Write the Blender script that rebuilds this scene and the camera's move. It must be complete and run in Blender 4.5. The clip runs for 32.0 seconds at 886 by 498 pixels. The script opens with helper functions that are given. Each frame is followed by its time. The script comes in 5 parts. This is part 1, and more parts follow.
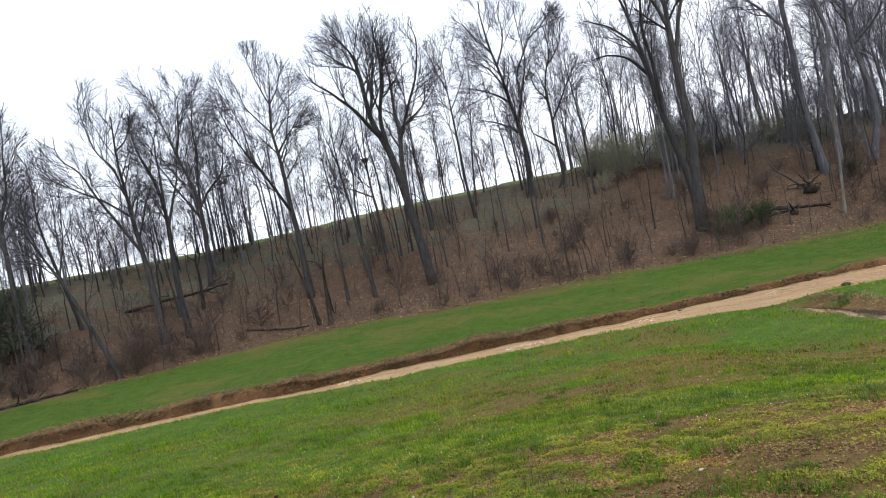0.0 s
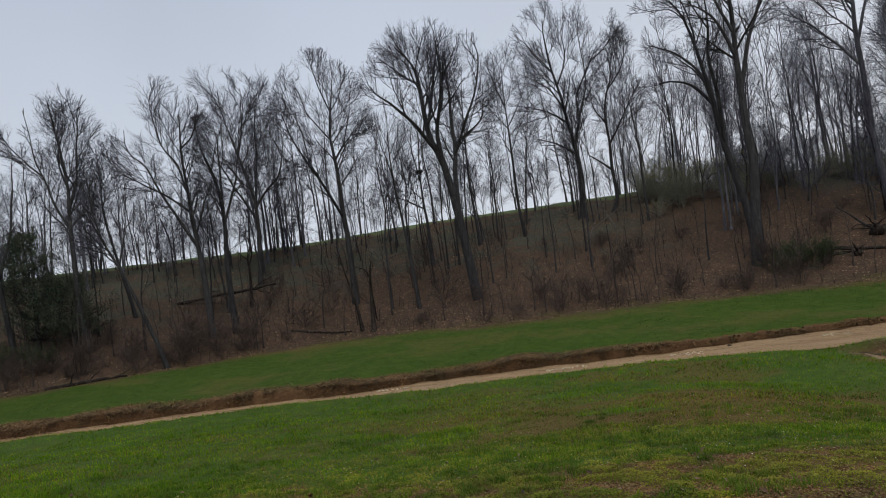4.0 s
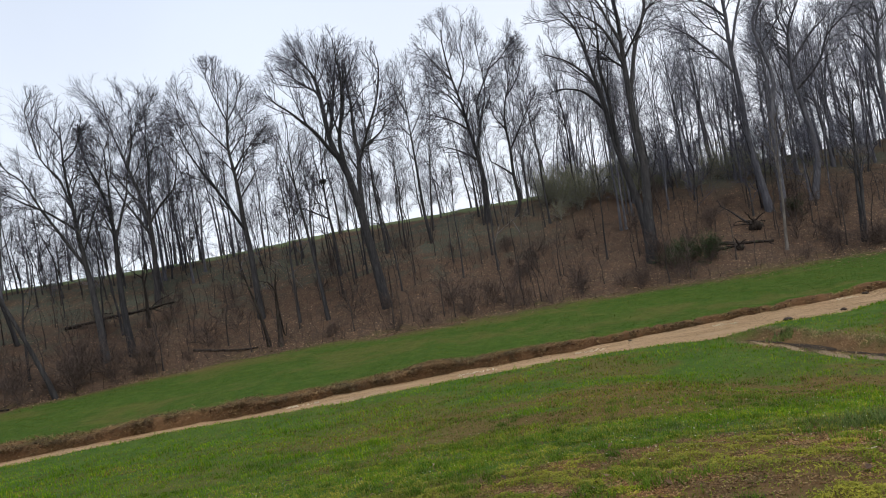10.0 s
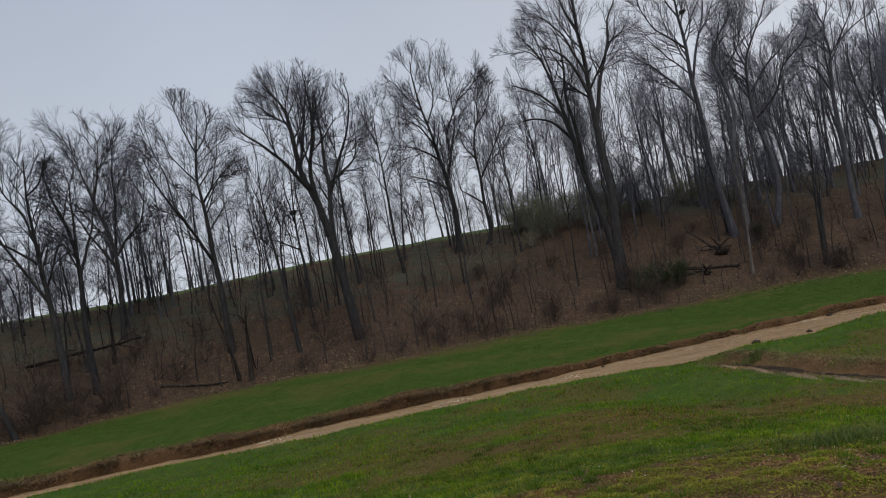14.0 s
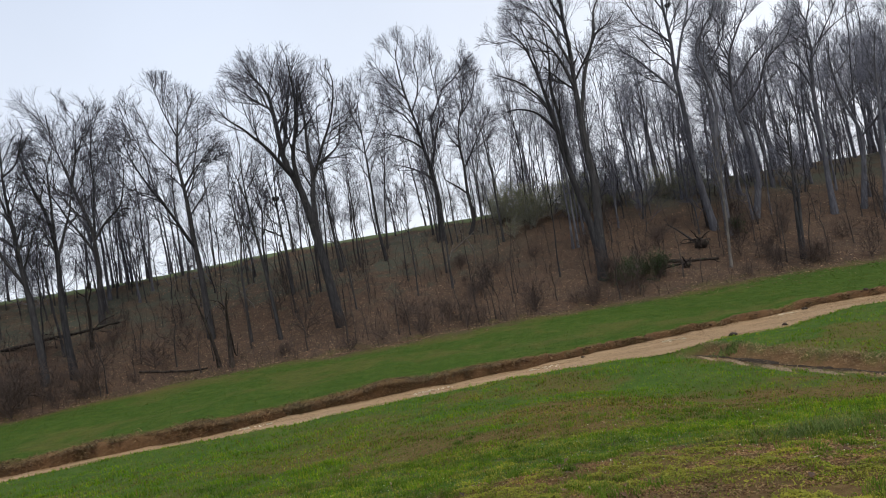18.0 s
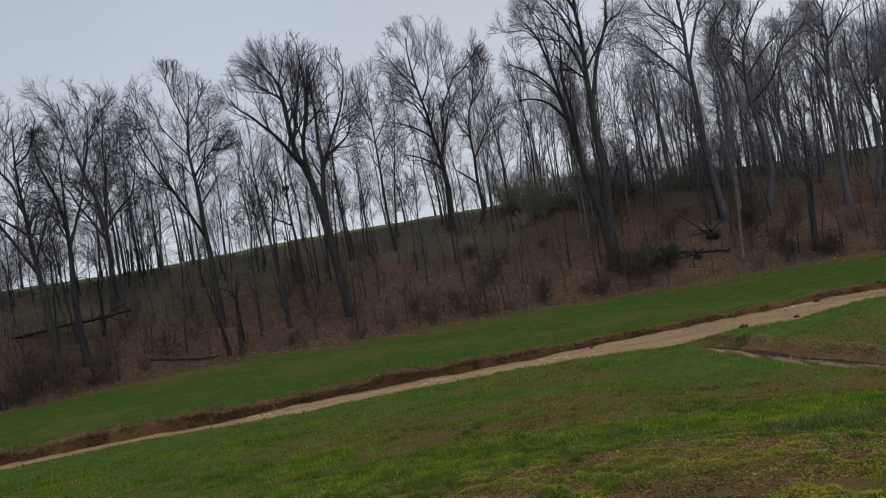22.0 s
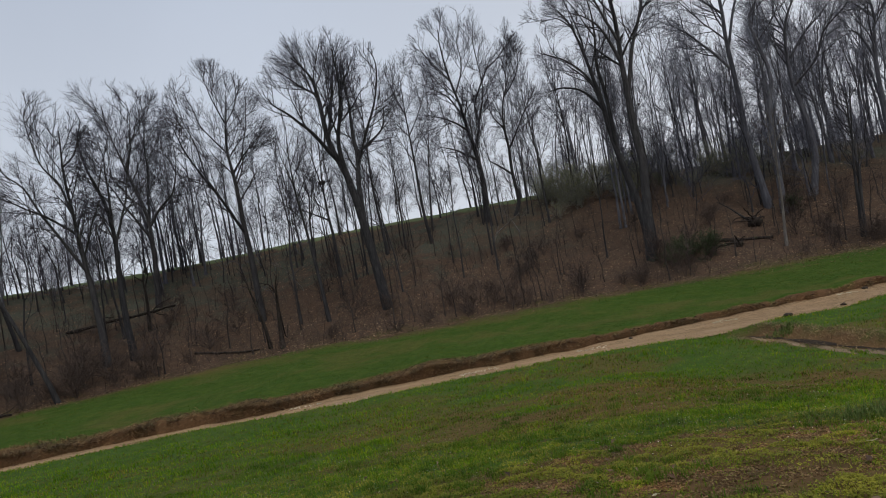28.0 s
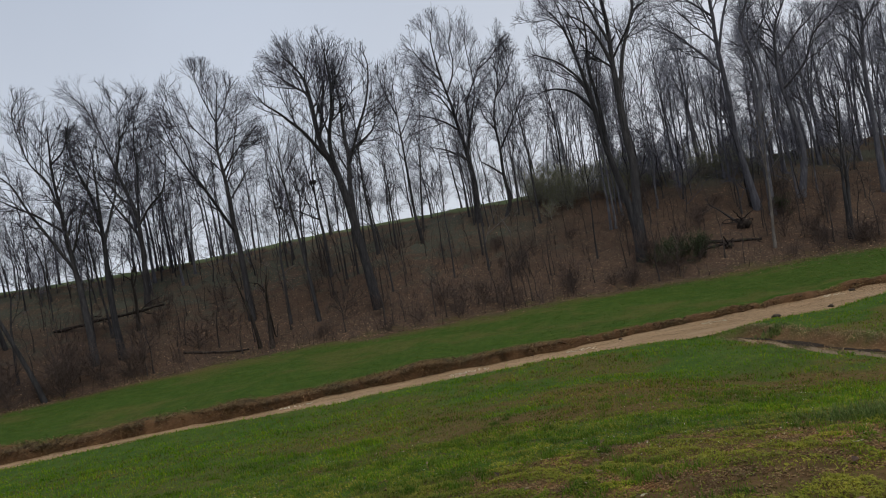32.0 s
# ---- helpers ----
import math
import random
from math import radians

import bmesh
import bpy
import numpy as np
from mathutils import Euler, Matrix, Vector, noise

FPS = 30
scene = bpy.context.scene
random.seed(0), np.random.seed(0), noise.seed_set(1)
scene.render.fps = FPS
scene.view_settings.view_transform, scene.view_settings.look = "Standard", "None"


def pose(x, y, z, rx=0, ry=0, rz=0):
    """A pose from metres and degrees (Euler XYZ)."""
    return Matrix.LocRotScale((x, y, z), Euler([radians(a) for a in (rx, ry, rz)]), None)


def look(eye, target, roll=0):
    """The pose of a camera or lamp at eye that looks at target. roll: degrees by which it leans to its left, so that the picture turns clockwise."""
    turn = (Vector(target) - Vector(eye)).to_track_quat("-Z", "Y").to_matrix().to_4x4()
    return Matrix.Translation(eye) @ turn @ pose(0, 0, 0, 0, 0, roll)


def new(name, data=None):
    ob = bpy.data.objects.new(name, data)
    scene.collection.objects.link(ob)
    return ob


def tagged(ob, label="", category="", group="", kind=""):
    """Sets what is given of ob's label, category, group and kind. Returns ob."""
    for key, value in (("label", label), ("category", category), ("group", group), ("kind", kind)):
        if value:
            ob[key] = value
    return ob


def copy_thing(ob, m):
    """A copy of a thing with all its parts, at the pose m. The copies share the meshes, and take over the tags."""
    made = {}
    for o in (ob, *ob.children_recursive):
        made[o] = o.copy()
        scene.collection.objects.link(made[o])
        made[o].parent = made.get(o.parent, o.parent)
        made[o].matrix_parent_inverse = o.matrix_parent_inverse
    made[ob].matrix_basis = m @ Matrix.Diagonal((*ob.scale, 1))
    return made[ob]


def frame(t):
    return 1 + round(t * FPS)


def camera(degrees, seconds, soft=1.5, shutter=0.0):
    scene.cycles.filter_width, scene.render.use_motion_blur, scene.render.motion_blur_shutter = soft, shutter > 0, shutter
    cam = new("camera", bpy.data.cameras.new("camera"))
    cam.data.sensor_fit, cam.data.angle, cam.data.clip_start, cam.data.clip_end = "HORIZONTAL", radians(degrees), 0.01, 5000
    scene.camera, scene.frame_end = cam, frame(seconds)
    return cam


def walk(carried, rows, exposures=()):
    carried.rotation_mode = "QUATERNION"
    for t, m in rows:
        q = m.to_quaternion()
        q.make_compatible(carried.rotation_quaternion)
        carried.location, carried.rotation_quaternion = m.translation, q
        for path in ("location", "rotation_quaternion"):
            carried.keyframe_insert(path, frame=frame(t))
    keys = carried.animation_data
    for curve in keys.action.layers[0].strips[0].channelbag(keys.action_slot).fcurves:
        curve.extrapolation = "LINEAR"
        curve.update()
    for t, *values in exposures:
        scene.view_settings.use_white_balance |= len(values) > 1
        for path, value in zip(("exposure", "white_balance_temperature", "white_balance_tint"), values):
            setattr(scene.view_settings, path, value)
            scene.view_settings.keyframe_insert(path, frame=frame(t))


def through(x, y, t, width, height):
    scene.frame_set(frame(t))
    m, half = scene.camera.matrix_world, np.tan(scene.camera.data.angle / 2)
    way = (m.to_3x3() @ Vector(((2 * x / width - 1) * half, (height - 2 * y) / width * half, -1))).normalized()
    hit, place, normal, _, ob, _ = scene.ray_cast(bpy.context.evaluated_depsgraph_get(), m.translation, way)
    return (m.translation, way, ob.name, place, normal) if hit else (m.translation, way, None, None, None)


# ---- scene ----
cam = camera(67.20, 32.0, soft=1.05)
# seconds, the place of the held camera and its turn in degrees
ROWS = [
    (0.0, 0.043, 0.019, 1.696, 89.82, 11.68, 7.63),
    (0.5, 0.073, 0.001, 1.686, 92.03, 12.49, 8.25),
    (1.0, 0.051, -0.032, 1.668, 91.21, 11.21, 6.13),
    (1.5, 0.048, -0.059, 1.706, 90.78, 9.63, 7.04),
    (2.0, 0.020, -0.029, 1.704, 92.34, 9.64, 9.15),
    (2.5, 0.023, -0.007, 1.691, 92.57, 9.27, 10.10),
    (3.0, 0.038, -0.008, 1.691, 92.28, 8.66, 10.13),
    (3.5, 0.032, -0.012, 1.678, 92.44, 9.08, 11.14),
    (4.0, 0.012, -0.030, 1.677, 91.76, 7.53, 11.67),
    (4.5, -0.124, -0.025, 1.718, 91.79, 10.62, 16.02),
    (6.5, -0.042, -0.055, 1.674, 89.10, 12.79, 8.77),
    (7.0, -0.028, -0.016, 1.672, 88.16, 13.21, 8.10),
    (7.5, -0.025, 0.052, 1.669, 88.44, 13.41, 10.31),
    (8.0, -0.037, -0.039, 1.697, 88.67, 10.90, 10.47),
    (8.5, -0.035, -0.049, 1.729, 88.62, 11.99, 8.93),
    (9.0, -0.005, -0.031, 1.737, 89.58, 10.37, 6.82),
    (9.5, -0.003, -0.029, 1.698, 86.51, 10.25, 4.50),
    (10.0, 0.016, 0.044, 1.705, 91.20, 9.91, 3.70),
    (10.5, 0.006, 0.074, 1.753, 97.29, 10.45, 2.22),
    (11.0, 0.041, -0.036, 1.712, 98.01, 11.07, 0.40),
    (11.5, 0.010, 0.012, 1.700, 95.91, 10.42, -0.60),
    (12.0, -0.008, -0.015, 1.714, 94.96, 10.62, 0.19),
    (12.5, 0.016, 0.009, 1.703, 94.72, 10.86, 0.57),
    (13.0, 0.012, 0.049, 1.691, 94.08, 10.29, 0.73),
    (13.5, 0.009, 0.035, 1.692, 92.76, 10.66, 0.92),
    (15.5, -0.039, -0.001, 1.723, 96.41, 9.91, 6.60),
    (16.0, -0.050, -0.109, 1.705, 94.10, 10.40, 11.80),
    (16.5, -0.061, -0.060, 1.715, 91.01, 10.38, 4.69),
    (17.0, -0.041, -0.018, 1.713, 90.61, 10.58, 2.11),
    (17.5, -0.033, 0.002, 1.706, 90.96, 10.19, 1.18),
    (18.0, -0.024, -0.003, 1.708, 92.05, 10.06, -0.31),
    (18.5, -0.016, -0.064, 1.710, 91.01, 9.04, -4.99),
    (19.0, 0.005, 0.011, 1.713, 91.06, 9.74, -6.79),
    (19.5, 0.022, 0.026, 1.717, 94.36, 10.57, -6.64),
    (20.0, 0.018, 0.044, 1.712, 95.61, 10.26, -5.53),
    (20.5, 0.016, 0.024, 1.694, 93.90, 9.74, -2.65),
    (21.0, 0.019, 0.027, 1.695, 92.54, 10.24, -0.47),
    (21.5, 0.003, 0.032, 1.699, 91.30, 9.61, -0.03),
    (22.0, 0.005, 0.037, 1.696, 91.35, 9.75, 0.56),
    (22.5, 0.002, 0.038, 1.694, 91.33, 9.97, 0.52),
    (23.0, 0.003, 0.029, 1.698, 91.46, 10.26, 0.39),
    (23.5, 0.010, 0.040, 1.697, 91.65, 10.61, 0.25),
    (24.0, 0.006, 0.028, 1.697, 91.72, 10.70, 0.29),
    (24.5, 0.004, 0.020, 1.693, 91.62, 9.88, -0.52),
    (25.0, 0.018, 0.018, 1.689, 90.62, 9.74, -0.78),
    (25.5, 0.018, 0.086, 1.693, 90.17, 9.81, 0.63),
    (27.5, 0.001, 0.016, 1.699, 91.52, 10.66, 3.39),
    (28.0, -0.004, -0.006, 1.698, 91.22, 10.59, 3.68),
    (28.5, -0.001, -0.001, 1.695, 91.21, 10.49, 3.99),
    (29.0, 0.001, 0.021, 1.694, 90.67, 10.38, 3.67),
    (29.5, 0.001, 0.045, 1.688, 90.97, 10.33, 3.76),
    (30.0, 0.003, 0.020, 1.693, 92.37, 10.17, 3.97),
    (30.5, -0.004, -0.015, 1.697, 92.79, 10.23, 3.69),
    (31.0, -0.003, -0.007, 1.690, 92.15, 10.46, 3.44),
    (31.5, -0.003, -0.014, 1.695, 91.58, 10.28, 3.21),
    (32.0, 0.001, -0.003, 1.697, 91.09, 10.32, 2.88),
]
EXPOSURES = [(0.0, 1.09), (0.3, 0.64), (0.6, 0.19), (1.0, -0.01), (4.5, -0.06), (9.0, -0.04), (9.5, -0.04), (10.0, 0.54), (10.5, 0.49), (11.0, -0.06), (12.0, -0.18), (15.5, -0.2), (17.4, -0.02), (18.0, 0.46), (18.5, 0.52), (19.5, 0.46), (20.0, 0.14), (20.5, -0.14), (24.0, -0.13), (25.0, -0.08), (25.5, -0.08), (32.0, -0.06)]
walk(cam, [(t, pose(*row)) for t, *row in ROWS], EXPOSURES)

# ---- sky and light: an even overcast ----
world = bpy.data.worlds.new("overcast_sky")
scene.world = world
world.use_nodes = True
wn, wl = world.node_tree.nodes, world.node_tree.links
wn.clear()
sky = wn.new("ShaderNodeTexSky")
sky.sky_type, sky.sun_disc, sky.sun_elevation, sky.sun_rotation = "NISHITA", False, radians(38), radians(30)
sky.air_density, sky.dust_density = 1.5, 4.0
clear = wn.new("ShaderNodeBackground")
clear.inputs["Strength"].default_value = 0.05
wl.new(sky.outputs[0], clear.inputs["Color"])
tc = wn.new("ShaderNodeTexCoord")
sep = wn.new("ShaderNodeSeparateXYZ")
wl.new(tc.outputs["Generated"], sep.inputs[0])
veil = wn.new("ShaderNodeValToRGB")
veil.color_ramp.elements[0].position, veil.color_ramp.elements[0].color = 0.0, (0.775, 0.83, 0.925, 1)
veil.color_ramp.elements[1].position, veil.color_ramp.elements[1].color = 0.55, (0.475, 0.54, 0.665, 1)
wl.new(sep.outputs["Z"], veil.inputs[0])
puffs = wn.new("ShaderNodeTexNoise")
puffs.inputs["Scale"].default_value, puffs.inputs["Detail"].default_value, puffs.inputs["Roughness"].default_value = 2.2, 5, 0.45
wl.new(tc.outputs["Generated"], puffs.inputs["Vector"])
level = wn.new("ShaderNodeMapRange")
level.inputs["To Min"].default_value, level.inputs["To Max"].default_value = 0.86, 1.14
wl.new(puffs.outputs["Fac"], level.inputs["Value"])
cloud = wn.new("ShaderNodeBackground")
wl.new(veil.outputs[0], cloud.inputs["Color"])
wl.new(level.outputs[0], cloud.inputs["Strength"])
both = wn.new("ShaderNodeMixShader")
both.inputs[0].default_value = 0.9
wl.new(clear.outputs[0], both.inputs[1])
wl.new(cloud.outputs[0], both.inputs[2])
out = wn.new("ShaderNodeOutputWorld")
wl.new(both.outputs[0], out.inputs["Surface"])

sun = new("sun", bpy.data.lights.new("sun", "SUN"))
sun.data.energy, sun.data.angle, sun.data.color = 1.3, radians(40), (1.0, 0.97, 0.92)
sun.matrix_world = look((0, 0, 30), (-5, 14, 0))


# ---- materials ----
def material(name, rough=0.8, spec=0.3):
    m = bpy.data.materials.new(name)
    m.use_nodes = True
    p = m.node_tree.nodes["Principled BSDF"]
    p.inputs["Roughness"].default_value = rough
    p.inputs["Specular IOR Level"].default_value = spec
    return m, m.node_tree.nodes, m.node_tree.links, p


def noise_at(n, l, scale, detail=5, rough=0.6, coords=None, stretch=None):
    if coords is None:
        coords = n.new("ShaderNodeTexCoord").outputs["Object"]
    if stretch:
        mp = n.new("ShaderNodeMapping")
        mp.inputs["Scale"].default_value = stretch
        l.new(coords, mp.inputs["Vector"])
        coords = mp.outputs[0]
    t = n.new("ShaderNodeTexNoise")
    t.inputs["Scale"].default_value, t.inputs["Detail"].default_value, t.inputs["Roughness"].default_value = scale, detail, rough
    l.new(coords, t.inputs["Vector"])
    return t.outputs["Fac"]


def ramp(n, l, fac, *stops):
    r = n.new("ShaderNodeValToRGB")
    e = r.color_ramp.elements
    while len(e) < len(stops):
        e.new(0.5)
    for el, (pos, c) in zip(e, stops):
        el.position, el.color = pos, (*c, 1)
    l.new(fac, r.inputs[0])
    return r.outputs[0]


def mixed(n, l, fac, a, b, kind="MIX"):
    m = n.new("ShaderNodeMix")
    m.data_type, m.blend_type = "RGBA", kind
    if isinstance(fac, float):
        m.inputs[0].default_value = fac
    else:
        l.new(fac, m.inputs[0])
    for k, v in ((6, a), (7, b)):
        if isinstance(v, tuple):
            m.inputs[k].default_value = (*v, 1)
        else:
            l.new(v, m.inputs[k])
    return m.outputs[2]


def bump(n, l, p, fac, strength, distance):
    b = n.new("ShaderNodeBump")
    b.inputs["Strength"].default_value, b.inputs["Distance"].default_value = strength, distance
    l.new(fac, b.inputs["Height"])
    l.new(b.outputs[0], p.inputs["Normal"])


def ground_material():
    m, n, l, p = material("earth_and_turf", 0.95, 0.1)
    fine, mid, wide = noise_at(n, l, 9.0, 8, 0.7), noise_at(n, l, 1.3, 6), noise_at(n, l, 0.22, 4)
    clump = noise_at(n, l, 3.2, 5, 0.65)
    turf = mixed(n, l, wide, ramp(n, l, fine, (0.3, (0.04, 0.075, 0.012)), (0.7, (0.08, 0.14, 0.021))), ramp(n, l, mid, (0.35, (0.034, 0.078, 0.01)), (0.65, (0.085, 0.105, 0.024))))
    turf = mixed(n, l, 0.8, turf, ramp(n, l, clump, (0.3, (0.7, 0.74, 0.7)), (0.7, (1.3, 1.25, 1.3))), "MULTIPLY")
    thin = mixed(n, l, clump, ramp(n, l, fine, (0.25, (0.07, 0.036, 0.016)), (0.5, (0.14, 0.074, 0.034)), (0.75, (0.22, 0.13, 0.066))), ramp(n, l, fine, (0.3, (0.085, 0.062, 0.018)), (0.7, (0.17, 0.125, 0.035))))
    soil = ramp(n, l, mid, (0.25, (0.075, 0.037, 0.016)), (0.55, (0.165, 0.085, 0.036)), (0.8, (0.26, 0.15, 0.068)))
    soil = mixed(n, l, 0.4, soil, ramp(n, l, fine, (0.3, (0.03, 0.018, 0.01)), (0.75, (0.2, 0.12, 0.07))))
    leaves = mixed(n, l, 0.5, ramp(n, l, fine, (0.3, (0.03, 0.021, 0.015)), (0.5, (0.092, 0.057, 0.038)), (0.72, (0.2, 0.134, 0.09))), ramp(n, l, mid, (0.3, (0.034, 0.028, 0.02)), (0.7, (0.1, 0.06, 0.038))))
    meadow = ramp(n, l, fine, (0.3, (0.085, 0.115, 0.05)), (0.7, (0.15, 0.185, 0.085)))

    def mask(name):
        a = n.new("ShaderNodeAttribute")
        a.attribute_name = name
        return a.outputs["Fac"]
    older = mixed(n, l, 1.0, turf, (0.85, 0.86, 0.7), "MULTIPLY")
    c = mixed(n, l, mask("far_turf"), turf, older)
    c = mixed(n, l, mask("worn"), c, thin)
    c = mixed(n, l, mask("litter"), c, leaves)
    c = mixed(n, l, mask("soil"), c, soil)
    c = mixed(n, l, mask("meadow"), c, meadow)
    c = mixed(n, l, mask("scrub"), c, ramp(n, l, fine, (0.3, (0.04, 0.043, 0.032)), (0.7, (0.09, 0.094, 0.066))))
    l.new(c, p.inputs["Base Color"])
    bump(n, l, p, fine, 0.8, 0.05)
    return m


def island_material(name, *colours, rough=0.7, through=0.0, spec=0.25, vary=0.8):
    """For scattered blades and leaves: each piece takes its own shade."""
    m, n, l, p = material(name, rough, spec)
    g = n.new("ShaderNodeNewGeometry")
    k = len(colours) - 1
    c = ramp(n, l, g.outputs["Random Per Island"], *[(i / k, col) for i, col in enumerate(colours)])
    patch, spot = noise_at(n, l, 0.5, 4), noise_at(n, l, 2.6, 4, 0.6)
    c = mixed(n, l, vary, c, ramp(n, l, patch, (0.34, (0.55, 0.66, 0.55)), (0.66, (1.3, 1.2, 1.05))), "MULTIPLY")
    c = mixed(n, l, vary, c, ramp(n, l, spot, (0.34, (0.55, 0.62, 0.55)), (0.66, (1.45, 1.32, 1.1))), "MULTIPLY")
    l.new(c, p.inputs["Base Color"])
    if through:
        t = n.new("ShaderNodeBsdfTranslucent")
        l.new(c, t.inputs["Color"])
        s = n.new("ShaderNodeMixShader")
        s.inputs[0].default_value = through
        l.new(p.outputs[0], s.inputs[1])
        l.new(t.outputs[0], s.inputs[2])
        l.new(s.outputs[0], n["Material Output"].inputs["Surface"])
    return m


def bark_material(name, dark, mid, light, lichen=(0.22, 0.24, 0.2), amount=0.62):
    m, n, l, p = material(name, 0.9, 0.15)
    ridges = noise_at(n, l, 9.0, 6, 0.65, stretch=(1, 1, 0.16))
    c = ramp(n, l, ridges, (0.3, dark), (0.5, mid), (0.72, light))
    spots = ramp(n, l, noise_at(n, l, 2.3, 6), (amount, (0, 0, 0)), (amount + 0.1, (1, 1, 1)))
    c = mixed(n, l, spots, c, lichen)
    tone = n.new("ShaderNodeObjectInfo").outputs["Random"]
    c = mixed(n, l, 1.0, c, ramp(n, l, tone, (0.0, (0.75, 0.73, 0.72)), (1.0, (1.15, 1.1, 1.05))), "MULTIPLY")
    l.new(c, p.inputs["Base Color"])
    bump(n, l, p, ridges, 0.8, 0.04)
    return m


def water_material(name, dark, light):
    m, n, l, p = material(name, 0.09, 0.5)
    murk = noise_at(n, l, 1.1, 5, 0.6, stretch=(0.35, 1.2, 1))
    l.new(ramp(n, l, murk, (0.3, dark), (0.7, light)), p.inputs["Base Color"])
    p.inputs["IOR"].default_value = 1.33
    ripple = noise_at(n, l, 5.0, 4, 0.6, stretch=(0.5, 1.3, 1))
    bump(n, l, p, ripple, 0.35, 0.03)
    return m


M_GROUND = ground_material()
M_BLADE = island_material("grass_blade", (0.1, 0.222, 0.0115), (0.124, 0.256, 0.0135), (0.16, 0.297, 0.0145), (0.222, 0.326, 0.0175), (0.295, 0.308, 0.03), through=0.5, spec=0.1)
M_DRY = island_material("dry_grass", (0.065, 0.036, 0.019), (0.125, 0.07, 0.036), (0.175, 0.11, 0.055), (0.29, 0.205, 0.115))
M_LEAF = island_material("dead_leaf", (0.05, 0.03, 0.021), (0.09, 0.053, 0.035), (0.145, 0.086, 0.054), (0.3, 0.215, 0.15), vary=0.6)
M_STRAW = island_material("bleached_straw", (0.14, 0.09, 0.055), (0.22, 0.15, 0.095), (0.30, 0.215, 0.14), (0.38, 0.29, 0.20))
M_FLOWER = island_material("pale_fleck", (0.5, 0.48, 0.42), (0.7, 0.68, 0.62))
M_GREEN = island_material("evergreen_leaf", (0.03, 0.045, 0.024), (0.05, 0.07, 0.035), (0.075, 0.10, 0.05), through=0.15, rough=0.6)
M_CEDAR = island_material("cedar_spray", (0.045, 0.058, 0.05), (0.075, 0.09, 0.074), (0.105, 0.12, 0.096), spec=0.1)
M_BUD = island_material("spring_bud", (0.19, 0.22, 0.085), (0.26, 0.29, 0.11), (0.24, 0.22, 0.12), through=0.5)
M_BARK = bark_material("grey_bark", (0.023, 0.022, 0.0228), (0.047, 0.045, 0.0462), (0.08, 0.077, 0.078), (0.09, 0.09, 0.08))
M_PALE = bark_material("pale_bark", (0.08, 0.07, 0.06), (0.15, 0.135, 0.12), (0.24, 0.22, 0.195), (0.3, 0.285, 0.26))
M_TWIG = bark_material("twig_bark", (0.058, 0.059, 0.075), (0.099, 0.1, 0.127), (0.15, 0.152, 0.187), amount=0.85)
M_BRUSH = bark_material("brush_twig", (0.046, 0.035, 0.03), (0.088, 0.066, 0.056), (0.14, 0.108, 0.093), amount=0.85)
M_SAPLING = bark_material("sapling_bark", (0.032, 0.027, 0.024), (0.064, 0.053, 0.047), (0.105, 0.09, 0.08), amount=0.8)
M_LOG = bark_material("rotting_wood", (0.012, 0.01, 0.009), (0.035, 0.028, 0.023), (0.08, 0.064, 0.054), (0.05, 0.065, 0.03), 0.6)
M_STONE = bark_material("wet_stone", (0.02, 0.016, 0.012), (0.05, 0.038, 0.028), (0.10, 0.08, 0.06), amount=0.9)
M_WATER = water_material("muddy_water", (0.40, 0.258, 0.138), (0.52, 0.353, 0.205))
M_TRICKLE = bark_material("wet_mud", (0.02, 0.014, 0.009), (0.035, 0.025, 0.016), (0.075, 0.055, 0.036), (0.05, 0.04, 0.028), 0.9)
M_WEED = island_material("weed_blade", (0.0896, 0.14, 0.0202), (0.129, 0.162, 0.0269), (0.174, 0.134, 0.0426), (0.246, 0.168, 0.0616), through=0.35, spec=0.1)
M_CLOVER = island_material("clover_leaf", (0.145, 0.185, 0.018), (0.22, 0.245, 0.025), (0.285, 0.272, 0.038), through=0.3)
M_MOSS = island_material("yellow_moss", (0.18, 0.205, 0.024), (0.255, 0.265, 0.034), (0.325, 0.305, 0.05), through=0.3)
M_BIT = island_material("dead_bits", (0.085, 0.042, 0.019), (0.145, 0.075, 0.034), (0.205, 0.117, 0.055), (0.3, 0.205, 0.11))
# haze over the deeper wood, put into paler, bluer twig and trunk colours
M_HAZE = bark_material("hazed_twig", (0.155, 0.162, 0.20), (0.235, 0.244, 0.295), (0.315, 0.325, 0.385), amount=0.9)
M_HAZE_TRUNK = bark_material("hazed_trunk_bark", (0.06, 0.06, 0.069), (0.112, 0.112, 0.127), (0.185, 0.186, 0.205), (0.2, 0.21, 0.19))
M_OLIVE = bark_material("olive_twig", (0.15, 0.15, 0.125), (0.23, 0.23, 0.19), (0.32, 0.32, 0.27), amount=0.9)
M_CLOD = bark_material("damp_earth", (0.04, 0.022, 0.013), (0.11, 0.06, 0.035), (0.2, 0.12, 0.07), amount=0.95)
M_TUSSOCK = island_material("tussock_blade", (0.09, 0.14, 0.04), (0.14, 0.20, 0.06), (0.19, 0.24, 0.085), through=0.4)
M_STRIP = island_material("strip_blade", (0.044, 0.1, 0.008), (0.058, 0.112, 0.01), (0.082, 0.117, 0.014), (0.125, 0.107, 0.03), through=0.45, spec=0.1)
M_SAND = bark_material("washed_sand", (0.17, 0.115, 0.07), (0.29, 0.21, 0.135), (0.40, 0.305, 0.205), amount=0.9)
M_TUFT = island_material("tuft_blade", (0.075, 0.15, 0.018), (0.10, 0.185, 0.022), (0.13, 0.21, 0.03), (0.18, 0.22, 0.035), through=0.45, spec=0.1)
